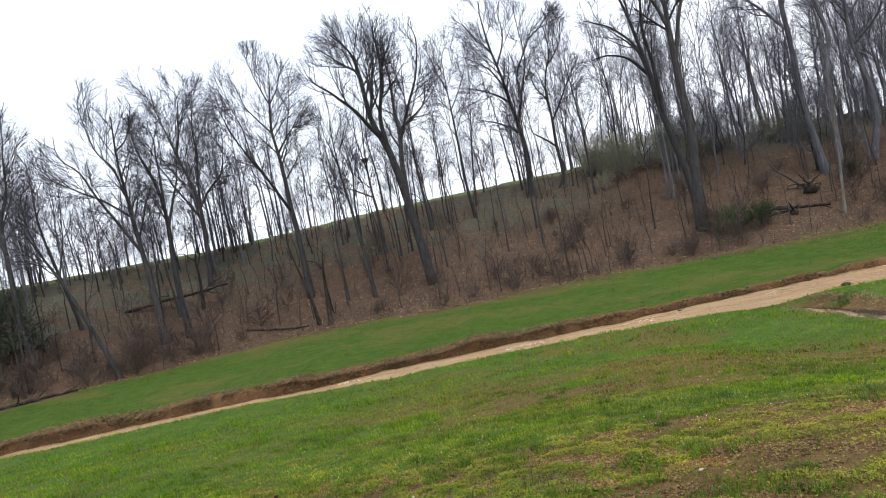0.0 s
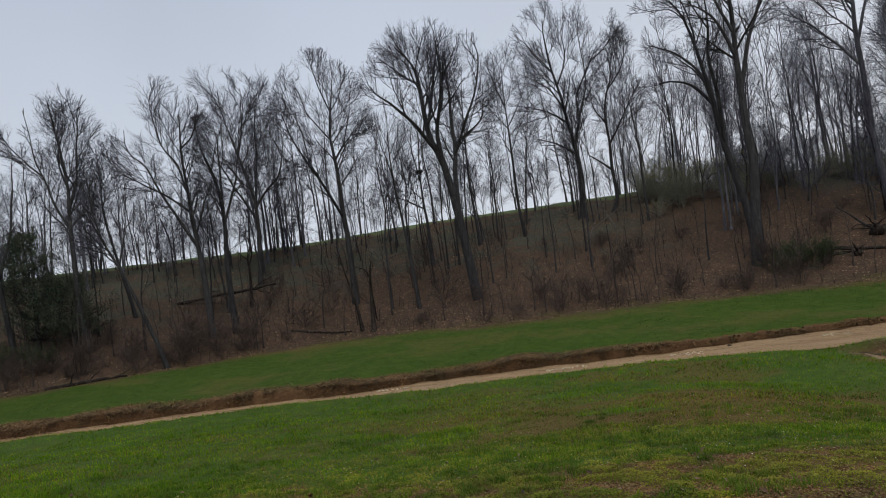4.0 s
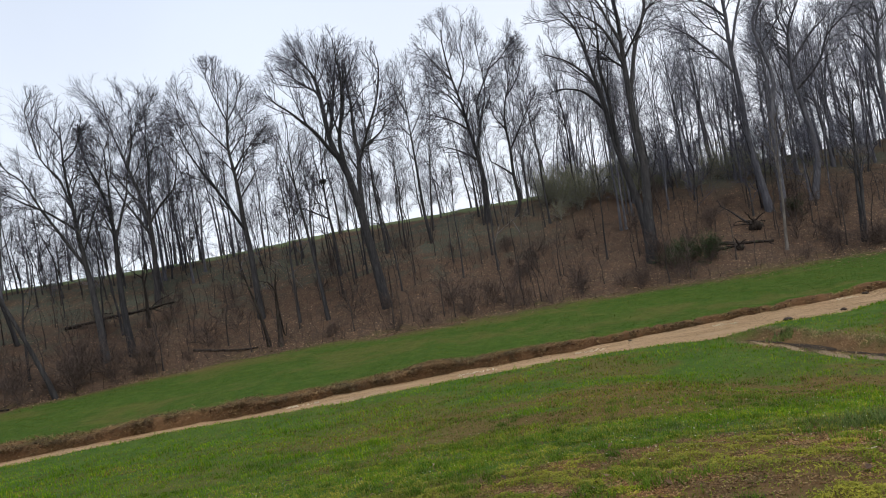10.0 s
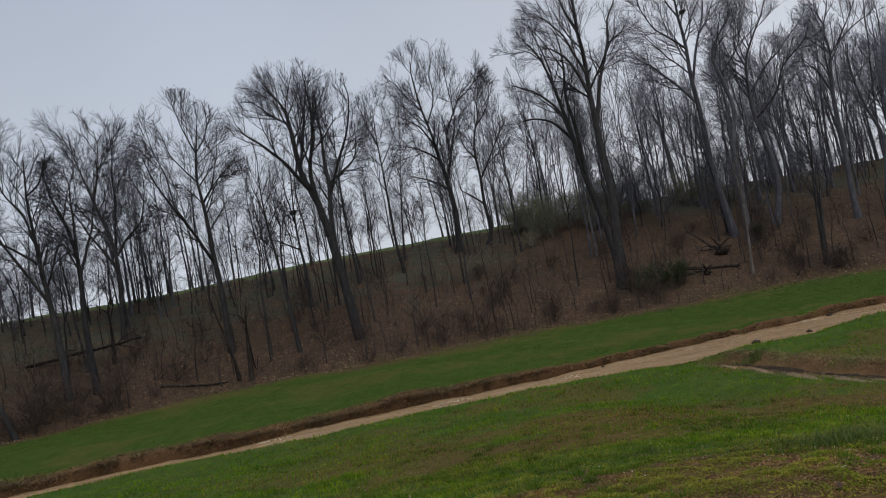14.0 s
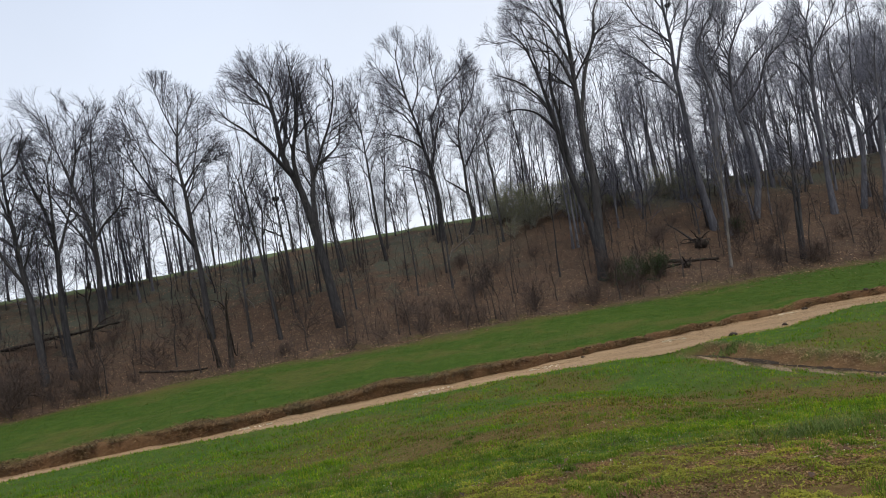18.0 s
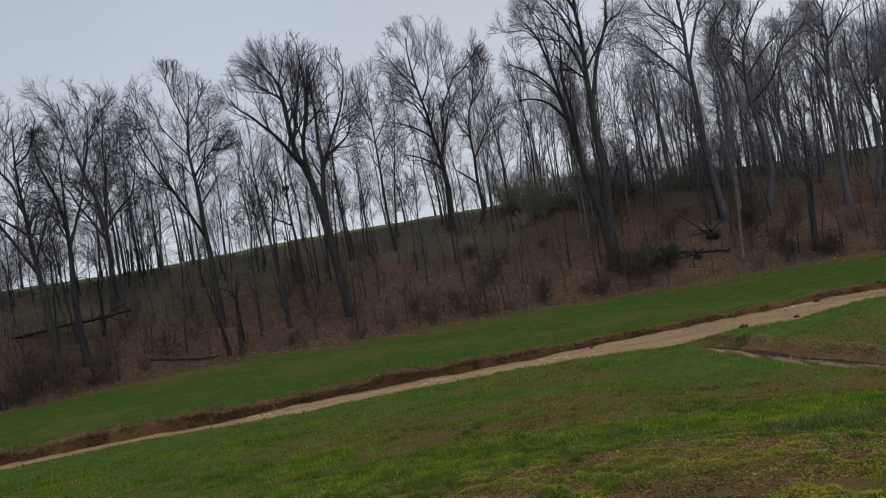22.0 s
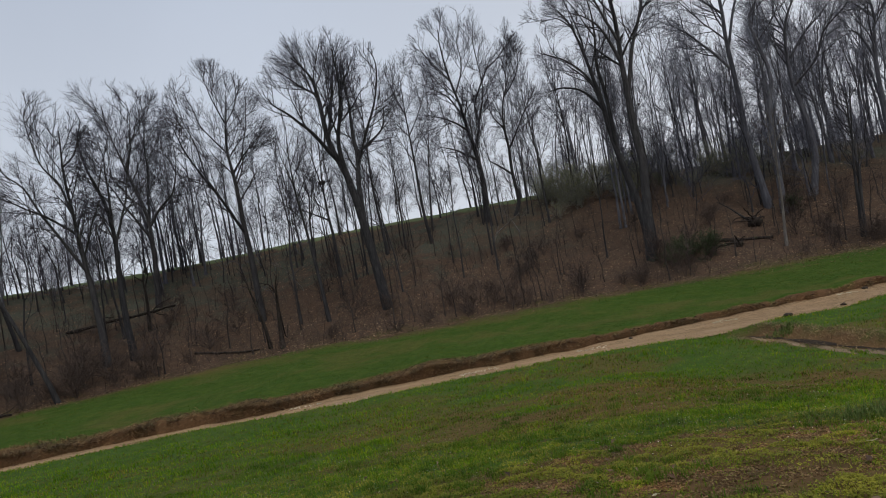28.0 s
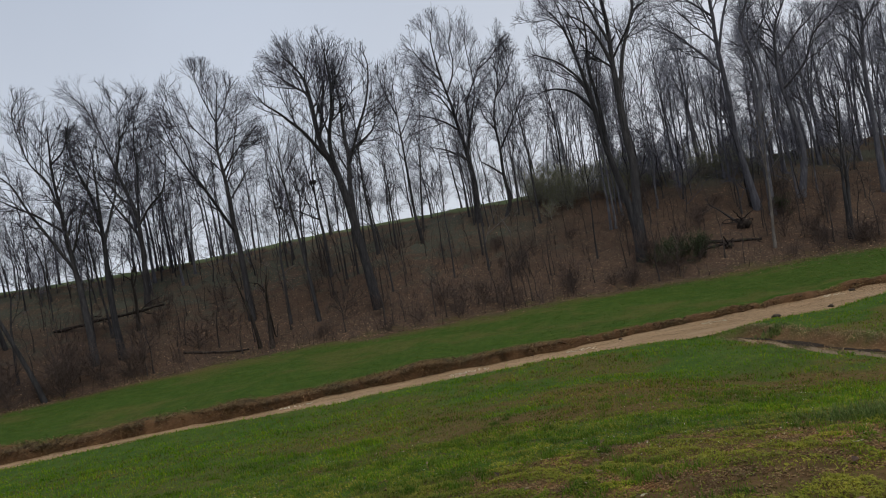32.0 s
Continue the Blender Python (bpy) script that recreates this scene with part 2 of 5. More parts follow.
M_PALELEAF = island_material("bleached_leaf", (0.42, 0.36, 0.27), (0.5, 0.44, 0.34))
# light reflected off the creek's ripples, given as a pale colour
M_GLINT = island_material("ripple_glint", (0.45, 0.38, 0.3), (0.7, 0.65, 0.58), rough=0.3)


# ---- mesh helpers ----
def quads(name, verts, faces, mat, smooth=True):
    """A mesh from arrays of corners and of faces, all with the same number of sides."""
    me = bpy.data.meshes.new(name)
    verts, faces = np.asarray(verts, np.float32).reshape(-1, 3), np.asarray(faces, np.int32)
    k = faces.shape[1]
    me.vertices.add(len(verts))
    me.vertices.foreach_set("co", verts.ravel())
    me.loops.add(faces.size)
    me.loops.foreach_set("vertex_index", faces.ravel())
    me.polygons.add(len(faces))
    me.polygons.foreach_set("loop_start", np.arange(0, faces.size, k, dtype=np.int32))
    me.polygons.foreach_set("use_smooth", np.full(len(faces), smooth))
    me.update(calc_edges=True)
    me.materials.append(mat)
    return me


def part(name, me, parent, label="", kind=""):
    ob = new(name, me)
    ob.parent = parent
    return tagged(ob, label, kind=kind)


def base(name, x, y, z=None):
    ob = new(name)
    ob.empty_display_size = 0.3
    ob.location = (x, y, float(height(x, y)) if z is None else z)
    return ob


def tubes(P, R, sides):
    """Corner and face arrays of round tubes along the lines P (lines, points, 3) with radii R (lines, points)."""
    B, N, _ = P.shape
    T = np.gradient(P, axis=1)
    T /= np.linalg.norm(T, axis=2, keepdims=True) + 1e-9
    ref = np.where(np.abs(T[:, :1, 2:3]) < 0.8, np.array([0, 0, 1.0]), np.array([1.0, 0, 0]))
    U = np.cross(T, np.broadcast_to(ref, T.shape))
    U /= np.linalg.norm(U, axis=2, keepdims=True) + 1e-9
    V = np.cross(T, U)
    a = np.arange(sides) * 2 * np.pi / sides
    ring = P[:, :, None] + R[:, :, None, None] * (np.cos(a)[None, None, :, None] * U[:, :, None] + np.sin(a)[None, None, :, None] * V[:, :, None])
    i = np.arange(B * N * sides).reshape(B, N, sides)
    j = np.roll(i, -1, axis=2)
    f = np.stack([i[:, :-1], j[:, :-1], j[:, 1:], i[:, 1:]], axis=-1).reshape(-1, 4)
    return ring.reshape(-1, 3), f


def joined(*pieces):
    vs, fs, k = [], [], 0
    for v, f in pieces:
        vs.append(v)
        fs.append(f + k)
        k += len(v)
    return np.concatenate(vs), np.concatenate(fs)


def grow(rng, P, R, n, lo, hi, angle, length, pts, up, share, thin=0.004, wild=0.25):
    """n side shoots on each of the lines P, between lo and hi along it."""
    B, N, _ = P.shape
    u = lo + (hi - lo) * (np.arange(n)[None] + rng.random((B, n))) / n
    k = np.clip(u * (N - 1), 0, N - 1.001)
    i, w = k.astype(int), (k - k.astype(int))[..., None]
    b = np.arange(B)[:, None]
    start = P[b, i] * (1 - w) + P[b, i + 1] * w
    r0 = R[b, i] * (1 - w[..., 0]) + R[b, i + 1] * w[..., 0]
    tan = P[b, i + 1] - P[b, i]
    tan /= np.linalg.norm(tan, axis=2, keepdims=True) + 1e-9
    q = rng.normal(size=tan.shape)
    q -= (q * tan).sum(2, keepdims=True) * tan
    q /= np.linalg.norm(q, axis=2, keepdims=True) + 1e-9
    a = np.radians(angle) * (0.7 + 0.6 * rng.random((B, n)))[..., None]
    way = tan * np.cos(a) + q * np.sin(a)
    whole = np.linalg.norm(np.diff(P, axis=1), axis=2).sum(1)[:, None]
    L = length(whole, u) * (0.65 + 0.7 * rng.random((B, n)))
    out = np.empty((B, n, pts, 3))
    out[:, :, 0] = start
    for s in range(1, pts):
        out[:, :, s] = out[:, :, s - 1] + way * (L / (pts - 1))[..., None]
        way = way + rng.normal(size=way.shape) * wild + np.array([0, 0, up])
        way /= np.linalg.norm(way, axis=2, keepdims=True)
    rs = np.maximum(r0 * share, thin)
    taper = np.linspace(1, 0.35, pts)
    return out.reshape(B * n, pts, 3), (rs[..., None] * taper).reshape(B * n, pts)


def smooth_line(points, count):
    """count points along a rounded line through a few."""
    p = np.asarray(points, float)
    q = np.concatenate([[2 * p[0] - p[1]], p, [2 * p[-1] - p[-2]]])
    t = np.linspace(0, len(p) - 1.0001, count)
    i, w = t.astype(int), (t - t.astype(int))[:, None]
    a, b, c, d = q[i], q[i + 1], q[i + 2], q[i + 3]
    return 0.5 * (2 * b + (c - a) * w + (2 * a - 5 * b + 4 * c - d) * w ** 2 + (3 * b - a - 3 * c + d) * w ** 3)


def fan(rng, P, R, n, lo, hi, angle, length, pts, share, thin, crown, usual, wild=0.05, lift=0.03, out=0.7):
    """n side shoots on each of the lines P, set outwards and upwards from the crown's middle, that end where the crown ends;
    lines shorter than the usual length carry fewer."""
    B, N, _ = P.shape
    mid, axes, turn = crown
    u = lo + (hi - lo) * (np.arange(n)[None] + rng.random((B, n))) / n
    k = np.clip(u * (N - 1), 0, N - 1.001)
    i, w = k.astype(int), (k - k.astype(int))[..., None]
    b = np.arange(B)[:, None]
    start = P[b, i] * (1 - w) + P[b, i + 1] * w
    r0 = R[b, i] * (1 - w[..., 0]) + R[b, i + 1] * w[..., 0]
    tan = P[b, i + 1] - P[b, i]
    tan /= np.linalg.norm(tan, axis=2, keepdims=True) + 1e-9
    away = (start - mid) @ turn / axes
    away /= np.linalg.norm(away, axis=2, keepdims=True) + 1e-9
    q = rng.normal(size=tan.shape) + out * (away @ turn.T) + np.array([0, 0, 0.3])
    q -= (q * tan).sum(2, keepdims=True) * tan
    q /= np.linalg.norm(q, axis=2, keepdims=True) + 1e-9
    a = np.radians(angle) * (0.7 + 0.6 * rng.random((B, n)))[..., None]
    way = tan * np.cos(a) + q * np.sin(a)
    p, v = (start - mid) @ turn / axes, way @ turn / axes
    f, g, h = (v * v).sum(-1), (p * v).sum(-1), (p * p).sum(-1) - 1
    space = np.where(h < 0, (-g + np.sqrt(np.maximum(g * g - f * h, 0))) / f, 0.25)
    whole = np.linalg.norm(np.diff(P, axis=1), axis=2).sum(1)[:, None]
    L = length(whole, u) * (0.7 + 0.6 * rng.random((B, n)))
    kept = ((space > 0.3 * L) | (rng.random((B, n)) < 0.1)) & (rng.random((B, n)) < whole / usual)
    L = np.minimum(L, np.maximum(space * (0.85 + 0.3 * rng.random((B, n))), 0.4 * L))
    line = np.empty((B, n, pts, 3))
    line[:, :, 0] = start
    for j in range(1, pts):
        line[:, :, j] = line[:, :, j - 1] + way * (L / (pts - 1))[..., None]
        way = way + rng.normal(size=way.shape) * wild + np.array([0, 0, lift])
        way /= np.linalg.norm(way, axis=2, keepdims=True)
    rs = np.maximum(r0 * share, thin)
    return line[kept], (rs[..., None] * np.linspace(1, 0.35, pts))[kept]


def limb_ranks(rng, P, R, dense, first, crown, span):
    """Branches, side branches, sprays and twigs on the lines P."""
    a = fan(rng, P, R, int(round(9 * dense)), first, 0.98, 36, lambda w, u: span * (1.1 - 0.5 * u), 8, 0.5, 0.024, crown, 6.0, 0.07)
    b = fan(rng, *a, int(round(6 * dense)), 0.15, 0.97, 38, lambda w, u: w * 0.62 * (1.2 - 0.6 * u), 5, 0.6, 0.015, crown, 2.2, 0.07)
    c = fan(rng, *b, 6, 0.12, 0.97, 38, lambda w, u: w * 0.6 * (1.2 - 0.5 * u), 3, 0.65, 0.0095, crown, 1.25, 0.06)
    d = fan(rng, *c, 4, 0.1, 0.97, 36, lambda w, u: np.maximum(w * 0.6, 0.25), 2, 0.7, 0.0062, crown, 0.8)
    return a, b, c, d


def tree(name, x, y, radius, stems, label, seed, dense=1.0, mat=None, reach=None, group="", category="tree", low=0.42, twigs=None):
    """A leafless tree: stems are its trunk and chief limbs, as (right, up) seen from the lawn; branches and twigs fill the crown round them."""
    rng = np.random.default_rng(seed)
    mat = mat or M_BARK
    root = tagged(base(name, x, y), label, category, group)
    away = np.array([x, y, 0.0]) / math.hypot(x, y)
    right = np.array([away[1], -away[0], 0.0])
    tall = max(q[1] for s in stems for q in s)
    reach = reach or 0.1 * tall
    u = np.linspace(0, 1, 16)
    made, far, lift = [], math.hypot(x, y), root.location.z - 1.7

    def set_back(q, depth):
        """The outline q set nearer or farther by depth, still seen at its place from the lawn."""
        k = (1 + depth / far)[:, None]
        return q[:, :1] * k * right + ((q[:, 1:] + lift) * k - lift) * np.array([0, 0, 1.0]) + depth[:, None] * away
    for i, s in enumerate(stems):
        q = smooth_line(smooth_line(s, 30)[:27], 16)
        length = np.linalg.norm(np.diff(q, axis=0), axis=1).sum()
        if i == 0:
            depth = rng.normal() * 0.25 * u + rng.normal() * 0.12 * np.sin(u * 5)
            line = set_back(q, depth)
            rad = radius * (1 - 0.86 * u ** 0.9) * (1 + 0.28 * np.exp(-u * 22))
            line[0, 2] -= 0.25
        else:
            host = min(made, key=lambda m: np.abs(m[2] - q[0]).sum(1).min())
            k = np.abs(host[2] - q[0]).sum(1).argmin()
            fit = np.array([host[2][k][0] - q[0, 0], host[2][k][1] - q[0, 1]])
            q = q + fit * ((1 - u) ** 2)[:, None]
            depth = host[0][k] @ away + (0.7 if i % 2 else -0.7) * (0.5 + 0.6 * rng.random()) * length * 0.55 * u
            bend = 0.012 * length * (np.sin(u * 9 + 6 * rng.random()) + 0.7 * np.sin(u * 17 + 6 * rng.random())) * u
            q[:, 0] += bend
            line = set_back(q, depth)
            rad = np.maximum(host[1][k] * 0.74, 0.05) * (1 - 0.8 * u)
        made.append((line, np.maximum(rad, 0.016), q))
    ends = [q[0] for s in stems for q in s if q[1] > 0.45 * tall] or [0.0]
    foot, wide = 0.7 * low * tall, max((max(ends) - min(ends)) / 2 + 0.7 * reach, 0.13 * tall)
    turn = np.column_stack([right, away, (0, 0, 1.0)])
    crown = (right * (min(ends) + max(ends)) / 2 + np.array([0, 0, (foot + tall) / 2 + 0.2]), np.array([wide, max(wide, 0.15 * tall), (tall - foot) / 2 + 0.2]), turn)
    for i, (line, rad, _) in enumerate(made):
        ob = part("trunk" if i == 0 else "limb", quads("wood", *tubes(line[None], rad[None], 9 if i == 0 else 7), mat), root)
        first = low + 0.05 if i == 0 else 0.22
        a, b, c, d = limb_ranks(rng, line[None], rad[None], dense * (1.3 if i == 0 else 1.0), first, crown, 2.1 * reach * (1.0 if i == 0 else 0.8))
        part("branchwork", quads("branchwork", *joined(tubes(*a, 5), tubes(*b, 4)), mat), ob, kind="stuff")
        # trees with haze in their bark colour get the hazed twigs too
        part("twigwork", quads("twigwork", *joined(tubes(*c, 3), tubes(*d, 3)), twigs or (M_HAZE if mat is M_HAZE_TRUNK else M_TWIG)), ob, "fine leafless grey twigs", "stuff")
    return root


# ---- the lie of the land ----
def sstep(a, b, x):
    t = np.clip((x - a) / (b - a), 0, 1)
    return t * t * (3 - 2 * t)


def hashed(i, j, seed):
    h = (i.astype(np.int64) * 374761393 + j.astype(np.int64) * 668265263 + seed * 144665) & 0x7FFFFFFF
    h = ((h ^ (h >> 13)) * 1274126177) & 0x7FFFFFFF
    return ((h ^ (h >> 16)) & 0xFFFF) / 65535.0


def vnoise(x, y, seed=0):
    """Smooth value noise from 0 to 1, one lump a metre."""
    x, y = np.broadcast_arrays(np.asarray(x, float), np.asarray(y, float))
    i, j = np.floor(x), np.floor(y)
    u, v = x - i, y - j
    u, v = u * u * (3 - 2 * u), v * v * (3 - 2 * v)
    a, b = hashed(i, j, seed), hashed(i + 1, j, seed)
    c, d = hashed(i, j + 1, seed), hashed(i + 1, j + 1, seed)
    return a + (b - a) * u + (c - a) * v + (a - b - c + d) * u * v


WATER = -2.05


def creek_line(x):
    x = np.clip(np.asarray(x, float), -60, 80)
    return 21.4 + 0.13 * x - 0.012 * np.clip(-x - 10, 0, 14) ** 2 + 0.45 * (vnoise(x * 0.45, 0 * x, 3) - 0.5) + 0.2 * (vnoise(x * 1.7, 0 * x, 4) - 0.5)


def near_edge(x):
    """Where the lawn meets the creek, as y over x."""
    x = np.asarray(x, float)
    return creek_line(x) + 0.06 * sstep(3, -1, x) - 0.75 * sstep(2, 7, x) * sstep(13.5, 10.5, x)


def far_edge(x):
    x = np.asarray(x, float)
    return creek_line(x) + 1.2 + 1.05 * sstep(0, 12, x) + 0.4 * sstep(-8, -5.5, x) * sstep(3, 0.5, x) - 0.2 * sstep(-7.4, -9, x) * sstep(-15, -12.5, x) + 0.5 * (vnoise(x * 0.6, 0 * x + 9, 5) - 0.5) + 0.22 * (vnoise(x * 2.6, 0 * x, 8) - 0.5)


def bank_top(x):
    """Height of the eroded far bank's rim over the water."""
    x = np.asarray(x, float)
    return 0.29 - 0.1 * sstep(0, 5, x) + 0.08 * sstep(14, 22, x) + 0.2 * (vnoise(x * 0.8, 0 * x + 4, 6) - 0.5) * (1 - 0.4 * sstep(0, 5, x))


def wood_edge(x):
    x = np.asarray(x, float)
    return np.maximum(34.4 + 0.78 * np.clip(x + 14, -18, 0) + 1.4 * (vnoise(x * 0.22, 0 * x, 7) - 0.5), near_edge(x) + 6.5)


def crest(x):
    return 56.0 + 0.45 * np.clip(np.asarray(x, float) + 14, -30, 0)


def crest_height(x):
    x = np.asarray(x, float)
    return 5.85 - 0.65 * sstep(-11, -26, x) - 0.018 * np.clip(x - 10, 0, 60)


def ditch_line(s):
    return 7.25 + 2.75 * s + 0.1 * np.sin(s * 11.0)


def ditch(x, y):
    """Distance across the side ditch's line, and how far along it from the creek, 0 to 1."""
    s = (21.2 - y) / 9.0
    return (x - ditch_line(s)) * 0.85, s


def height(x, y):
    x, y = np.broadcast_arrays(np.asarray(x, float), np.asarray(y, float))
    n, f, e, c = near_edge(x), far_edge(x), wood_edge(x), crest(x)
    q = np.clip(y / (n - 0.5) * (1 + 0.6 * sstep(0.5, 9.5, x) * sstep(1, 14, y)), 0, 1)
    lip = -1.985
    lawn = lip * (0.15 * q + 0.85 * q * q * (3 - 2 * q)) - 0.02 * np.minimum(y, 0)
    lawn = lawn + 0.10 * (vnoise(x * 0.35, y * 0.35, 11) - 0.5) + 0.035 * (vnoise(x * 1.6, y * 1.6, 12) - 0.5)
    d, s = ditch(x, y)
    cut = np.where(d < 0, sstep(2.0, 0.05, -d), sstep(0.7, 0.14, d)) * sstep(-0.05, 0.05, s) * sstep(1.6, 1.2, s)
    lawn = lawn - 0.24 * cut
    z = lawn + (-2.28 - lawn) * sstep(n - 0.28, n + 0.12, y)
    rim = WATER + bank_top(x)
    z = np.where(y > f - 0.12, -2.28 + (rim + 2.28) * sstep(f - 0.1, f + 0.2, y), z)
    g = np.clip((y - f - 0.3) / (e - f - 0.3), 0, 1)
    strip = rim + (-1.38 - rim) * sstep(0, 1, g) + 0.08 * (vnoise(x * 0.5, y * 0.5, 13) - 0.5) + 0.03 * (vnoise(x * 1.9, y * 1.9, 15) - 0.5)
    z = np.where(y > f + 0.3, strip * sstep(f + 0.3, f + 0.9, y) + rim * (1 - sstep(f + 0.3, f + 0.9, y)), z)
    g = np.clip((y - e) / (c - e), 0, 1)
    slope = -1.38 + (crest_height(x) + 1.38) * (0.86 * g + 0.14 * sstep(0, 1, g)) + 0.5 * (vnoise(x * 0.18, y * 0.25, 14) - 0.5) * sstep(0, 0.2, g) * sstep(1, 0.8, g) \
        + 0.12 * (vnoise(x * 0.9, y * 0.9, 16) - 0.5) * sstep(0, 0.1, g)
    z = np.where(y > e, slope, z)
    return z - np.where(y > c, 0.03 * (y - c), 0)


def bare_soil(x, y):
    """Where the thin turf underfoot gives way to rust-brown soil."""
    ragged = vnoise(x * 1.3, y * 1.3, 23) * 0.6 + vnoise(x * 4, y * 4, 24) * 0.4
    return sstep(0.32, 0.48, vnoise(x * 1.3 + 7, y * 1.5, 26) * 0.6 + ragged * 0.4) * sstep(6.3, 5.2, y) * sstep(1.0, 2.6, y) * sstep(-1.0, 0.7, x) * (0.3 + 0.7 * sstep(2.9, 1.9, x))


def ground_sheet():
    xs = np.concatenate([-np.geomspace(420, 42, 26), np.arange(-40, 46, 0.2), np.geomspace(47, 420, 26)])
    g = lambda a, b, k: np.linspace(a, b, k, endpoint=False)
    n, f, e, c = near_edge(xs), far_edge(xs), wood_edge(xs), crest(xs)
    rows = []
    for t in np.concatenate([g(-420, -60, 8), g(-60, -8, 10), g(-8, 0, 20)]):
        rows.append(0 * xs + t)
    for t in g(0, 1, 85):
        rows.append((n - 0.7) * t)
    for t in g(0, 1, 16):
        rows.append(n - 0.7 + 1.1 * t)
    for t in g(0, 1, 5):
        rows.append(n + 0.4 + (f - n - 0.6) * t)
    for t in g(0, 1, 18):
        rows.append(f - 0.2 + 1.2 * t)
    for t in g(0, 1, 45):
        rows.append(f + 1.0 + (e - f - 1.0) * t)
    for t in g(0, 1, 75):
        rows.append(e + (c - e) * t)
    for t in np.concatenate([[0], np.geomspace(1, 700, 26)]):
        rows.append(c + t)
    Y = np.array(rows)
    X = np.broadcast_to(xs, Y.shape)
    Z = height(X, Y)
    rough = 0.16 * (vnoise(X * 4.3, Y * 4.3, 21) - 0.5) * (np.abs(Y - f - 0.2) < 0.5) + 0.03 * (vnoise(X * 5, Y * 5, 22) - 0.5) * (Y > e)
    Z = Z + rough
    i = np.arange(X.size).reshape(X.shape)
    me = quads("ground", np.stack([X, Y, Z], -1).reshape(-1, 3), np.stack([i[:-1, :-1], i[:-1, 1:], i[1:, 1:], i[1:, :-1]], -1).reshape(-1, 4), M_GROUND)
    d, s = ditch(X, Y)
    ragged = vnoise(X * 1.3, Y * 1.3, 23) * 0.6 + vnoise(X * 4, Y * 4, 24) * 0.4
    masks = dict(
        litter=sstep(-2.3, 0.7, Y - e + 3.2 * (ragged - 0.5)),
        soil=np.maximum(np.maximum(sstep(n - 0.3, n - 0.05, Y + 0.35 * (ragged - 0.5)) * sstep(f + 0.5, f + 0.2, Y + 0.5 * (ragged - 0.5)),
                        0.85 * bare_soil(X, Y)), 
                        0.92 * sstep(0.62, 0.3, np.abs(d - 0.2) + 0.7 * (ragged - 0.5)) * sstep(-0.05, 0.06, s) * sstep(1.3, 0.7, s) * (Y < n)),
        worn=worn(X, Y) * (Y < n) + (0.5 * sstep(2.6, 0.2, e - Y - 2.2 * (vnoise(X * 0.35, Y * 0.5, 25) - 0.3)) + 0.3 * sstep(0.55, 0.75, vnoise(X * 0.3, Y * 0.6, 27) * 0.6 + ragged * 0.4)) * (Y > f + 1) + 0.9 * sstep(1.5, 0.5, Y - f + 1.2 * (ragged - 0.5)) * sstep(3.5, 0.5, X) * (Y > f),
        far_turf=1.0 * (Y > f),
        scrub=0.92 * sstep(0.32, 0.62, (Y - e) / (c - e) + 0.5 * (ragged - 0.5)) * np.maximum(sstep(9, 1, X), 0.95 * sstep(0.5, 0.8, (Y - e) / (c - e)) * sstep(12, 17, X)) * (0.35 + 0.65 * sstep(0.38, 0.58, vnoise(X * 0.8, Y * 1.1, 36) * 0.6 + ragged * 0.4)) * ((Y < c - 2) | (X > 12)),
        meadow=sstep(c - 1.5, c - 0.7, Y + 1.2 * (ragged - 0.5)) * sstep(8, 3, X))
    for key, val in masks.items():
        at = me.attributes.new(key, "FLOAT", "POINT")
        at.data.foreach_set("value", np.ascontiguousarray(val, np.float32).ravel())
    return tagged(new("ground", me), "grass valley floor with a leaf-strewn wooded rise", "ground", kind="structure")


def worn(x, y):
    """Where the lawn is thin and brown."""
    patch = vnoise(x * 0.33 + 3, y * 0.55, 31) * 0.5 + vnoise(x * 1.1, y * 1.4, 32) * 0.28 + vnoise(x * 3.1, y * 3.1, 33) * 0.22
    yy = y - 0.13 * x + 0.9 * (vnoise(x * 0.5, y * 0.5, 34) - 0.5) + 0.5 * (vnoise(x * 1.7, y * 1.7, 35) - 0.5)
    close = sstep(7.5, 6.9, yy) * (0.48 + 0.47 * sstep(0.4, 0.58, patch))
    band = sstep(8.8, 9.8, yy) * sstep(16.8, 14.2, yy) * (0.15 + 0.8 * sstep(0.36, 0.56, patch)) * (0.25 + 0.75 * sstep(-8, 1, x))
    rest = 0.6 * sstep(0.54, 0.66, patch) * (0.15 + 0.85 * sstep(-8, 1, x))
    fresh = sstep(6.8, 7.4, yy) * sstep(9.8, 8.9, yy)
    return np.clip(np.maximum(np.maximum(close, band), rest * (1 - fresh)), 0, 0.95)


def creek():
    xs = np.concatenate([-np.geomspace(120, 42, 8), np.arange(-40, 46, 0.25), np.geomspace(47, 120, 8)])
    rows = [near_edge(xs) - 0.3 + (far_edge(xs) - near_edge(xs) + 0.55) * t for t in np.linspace(0, 1, 14)]
    Y = np.array(rows)
    X = np.broadcast_to(xs, Y.shape)
    Z = WATER + 0.012 * (vnoise(X * 2.5, Y * 5, 41) - 0.5) + 0.012 * (vnoise(X * 6, Y * 9, 42) - 0.5)
    i = np.arange(X.size).reshape(X.shape)
    me = quads("creek", np.stack([X, Y, Z], -1).reshape(-1, 3), np.stack([i[:-1, :-1], i[:-1, 1:], i[1:, 1:], i[1:, :-1]], -1).reshape(-1, 4), M_WATER)
    return tagged(new("creek_water", me), "shallow tan muddy creek water between grass banks", "water", kind="structure")


ground_sheet()
creek()

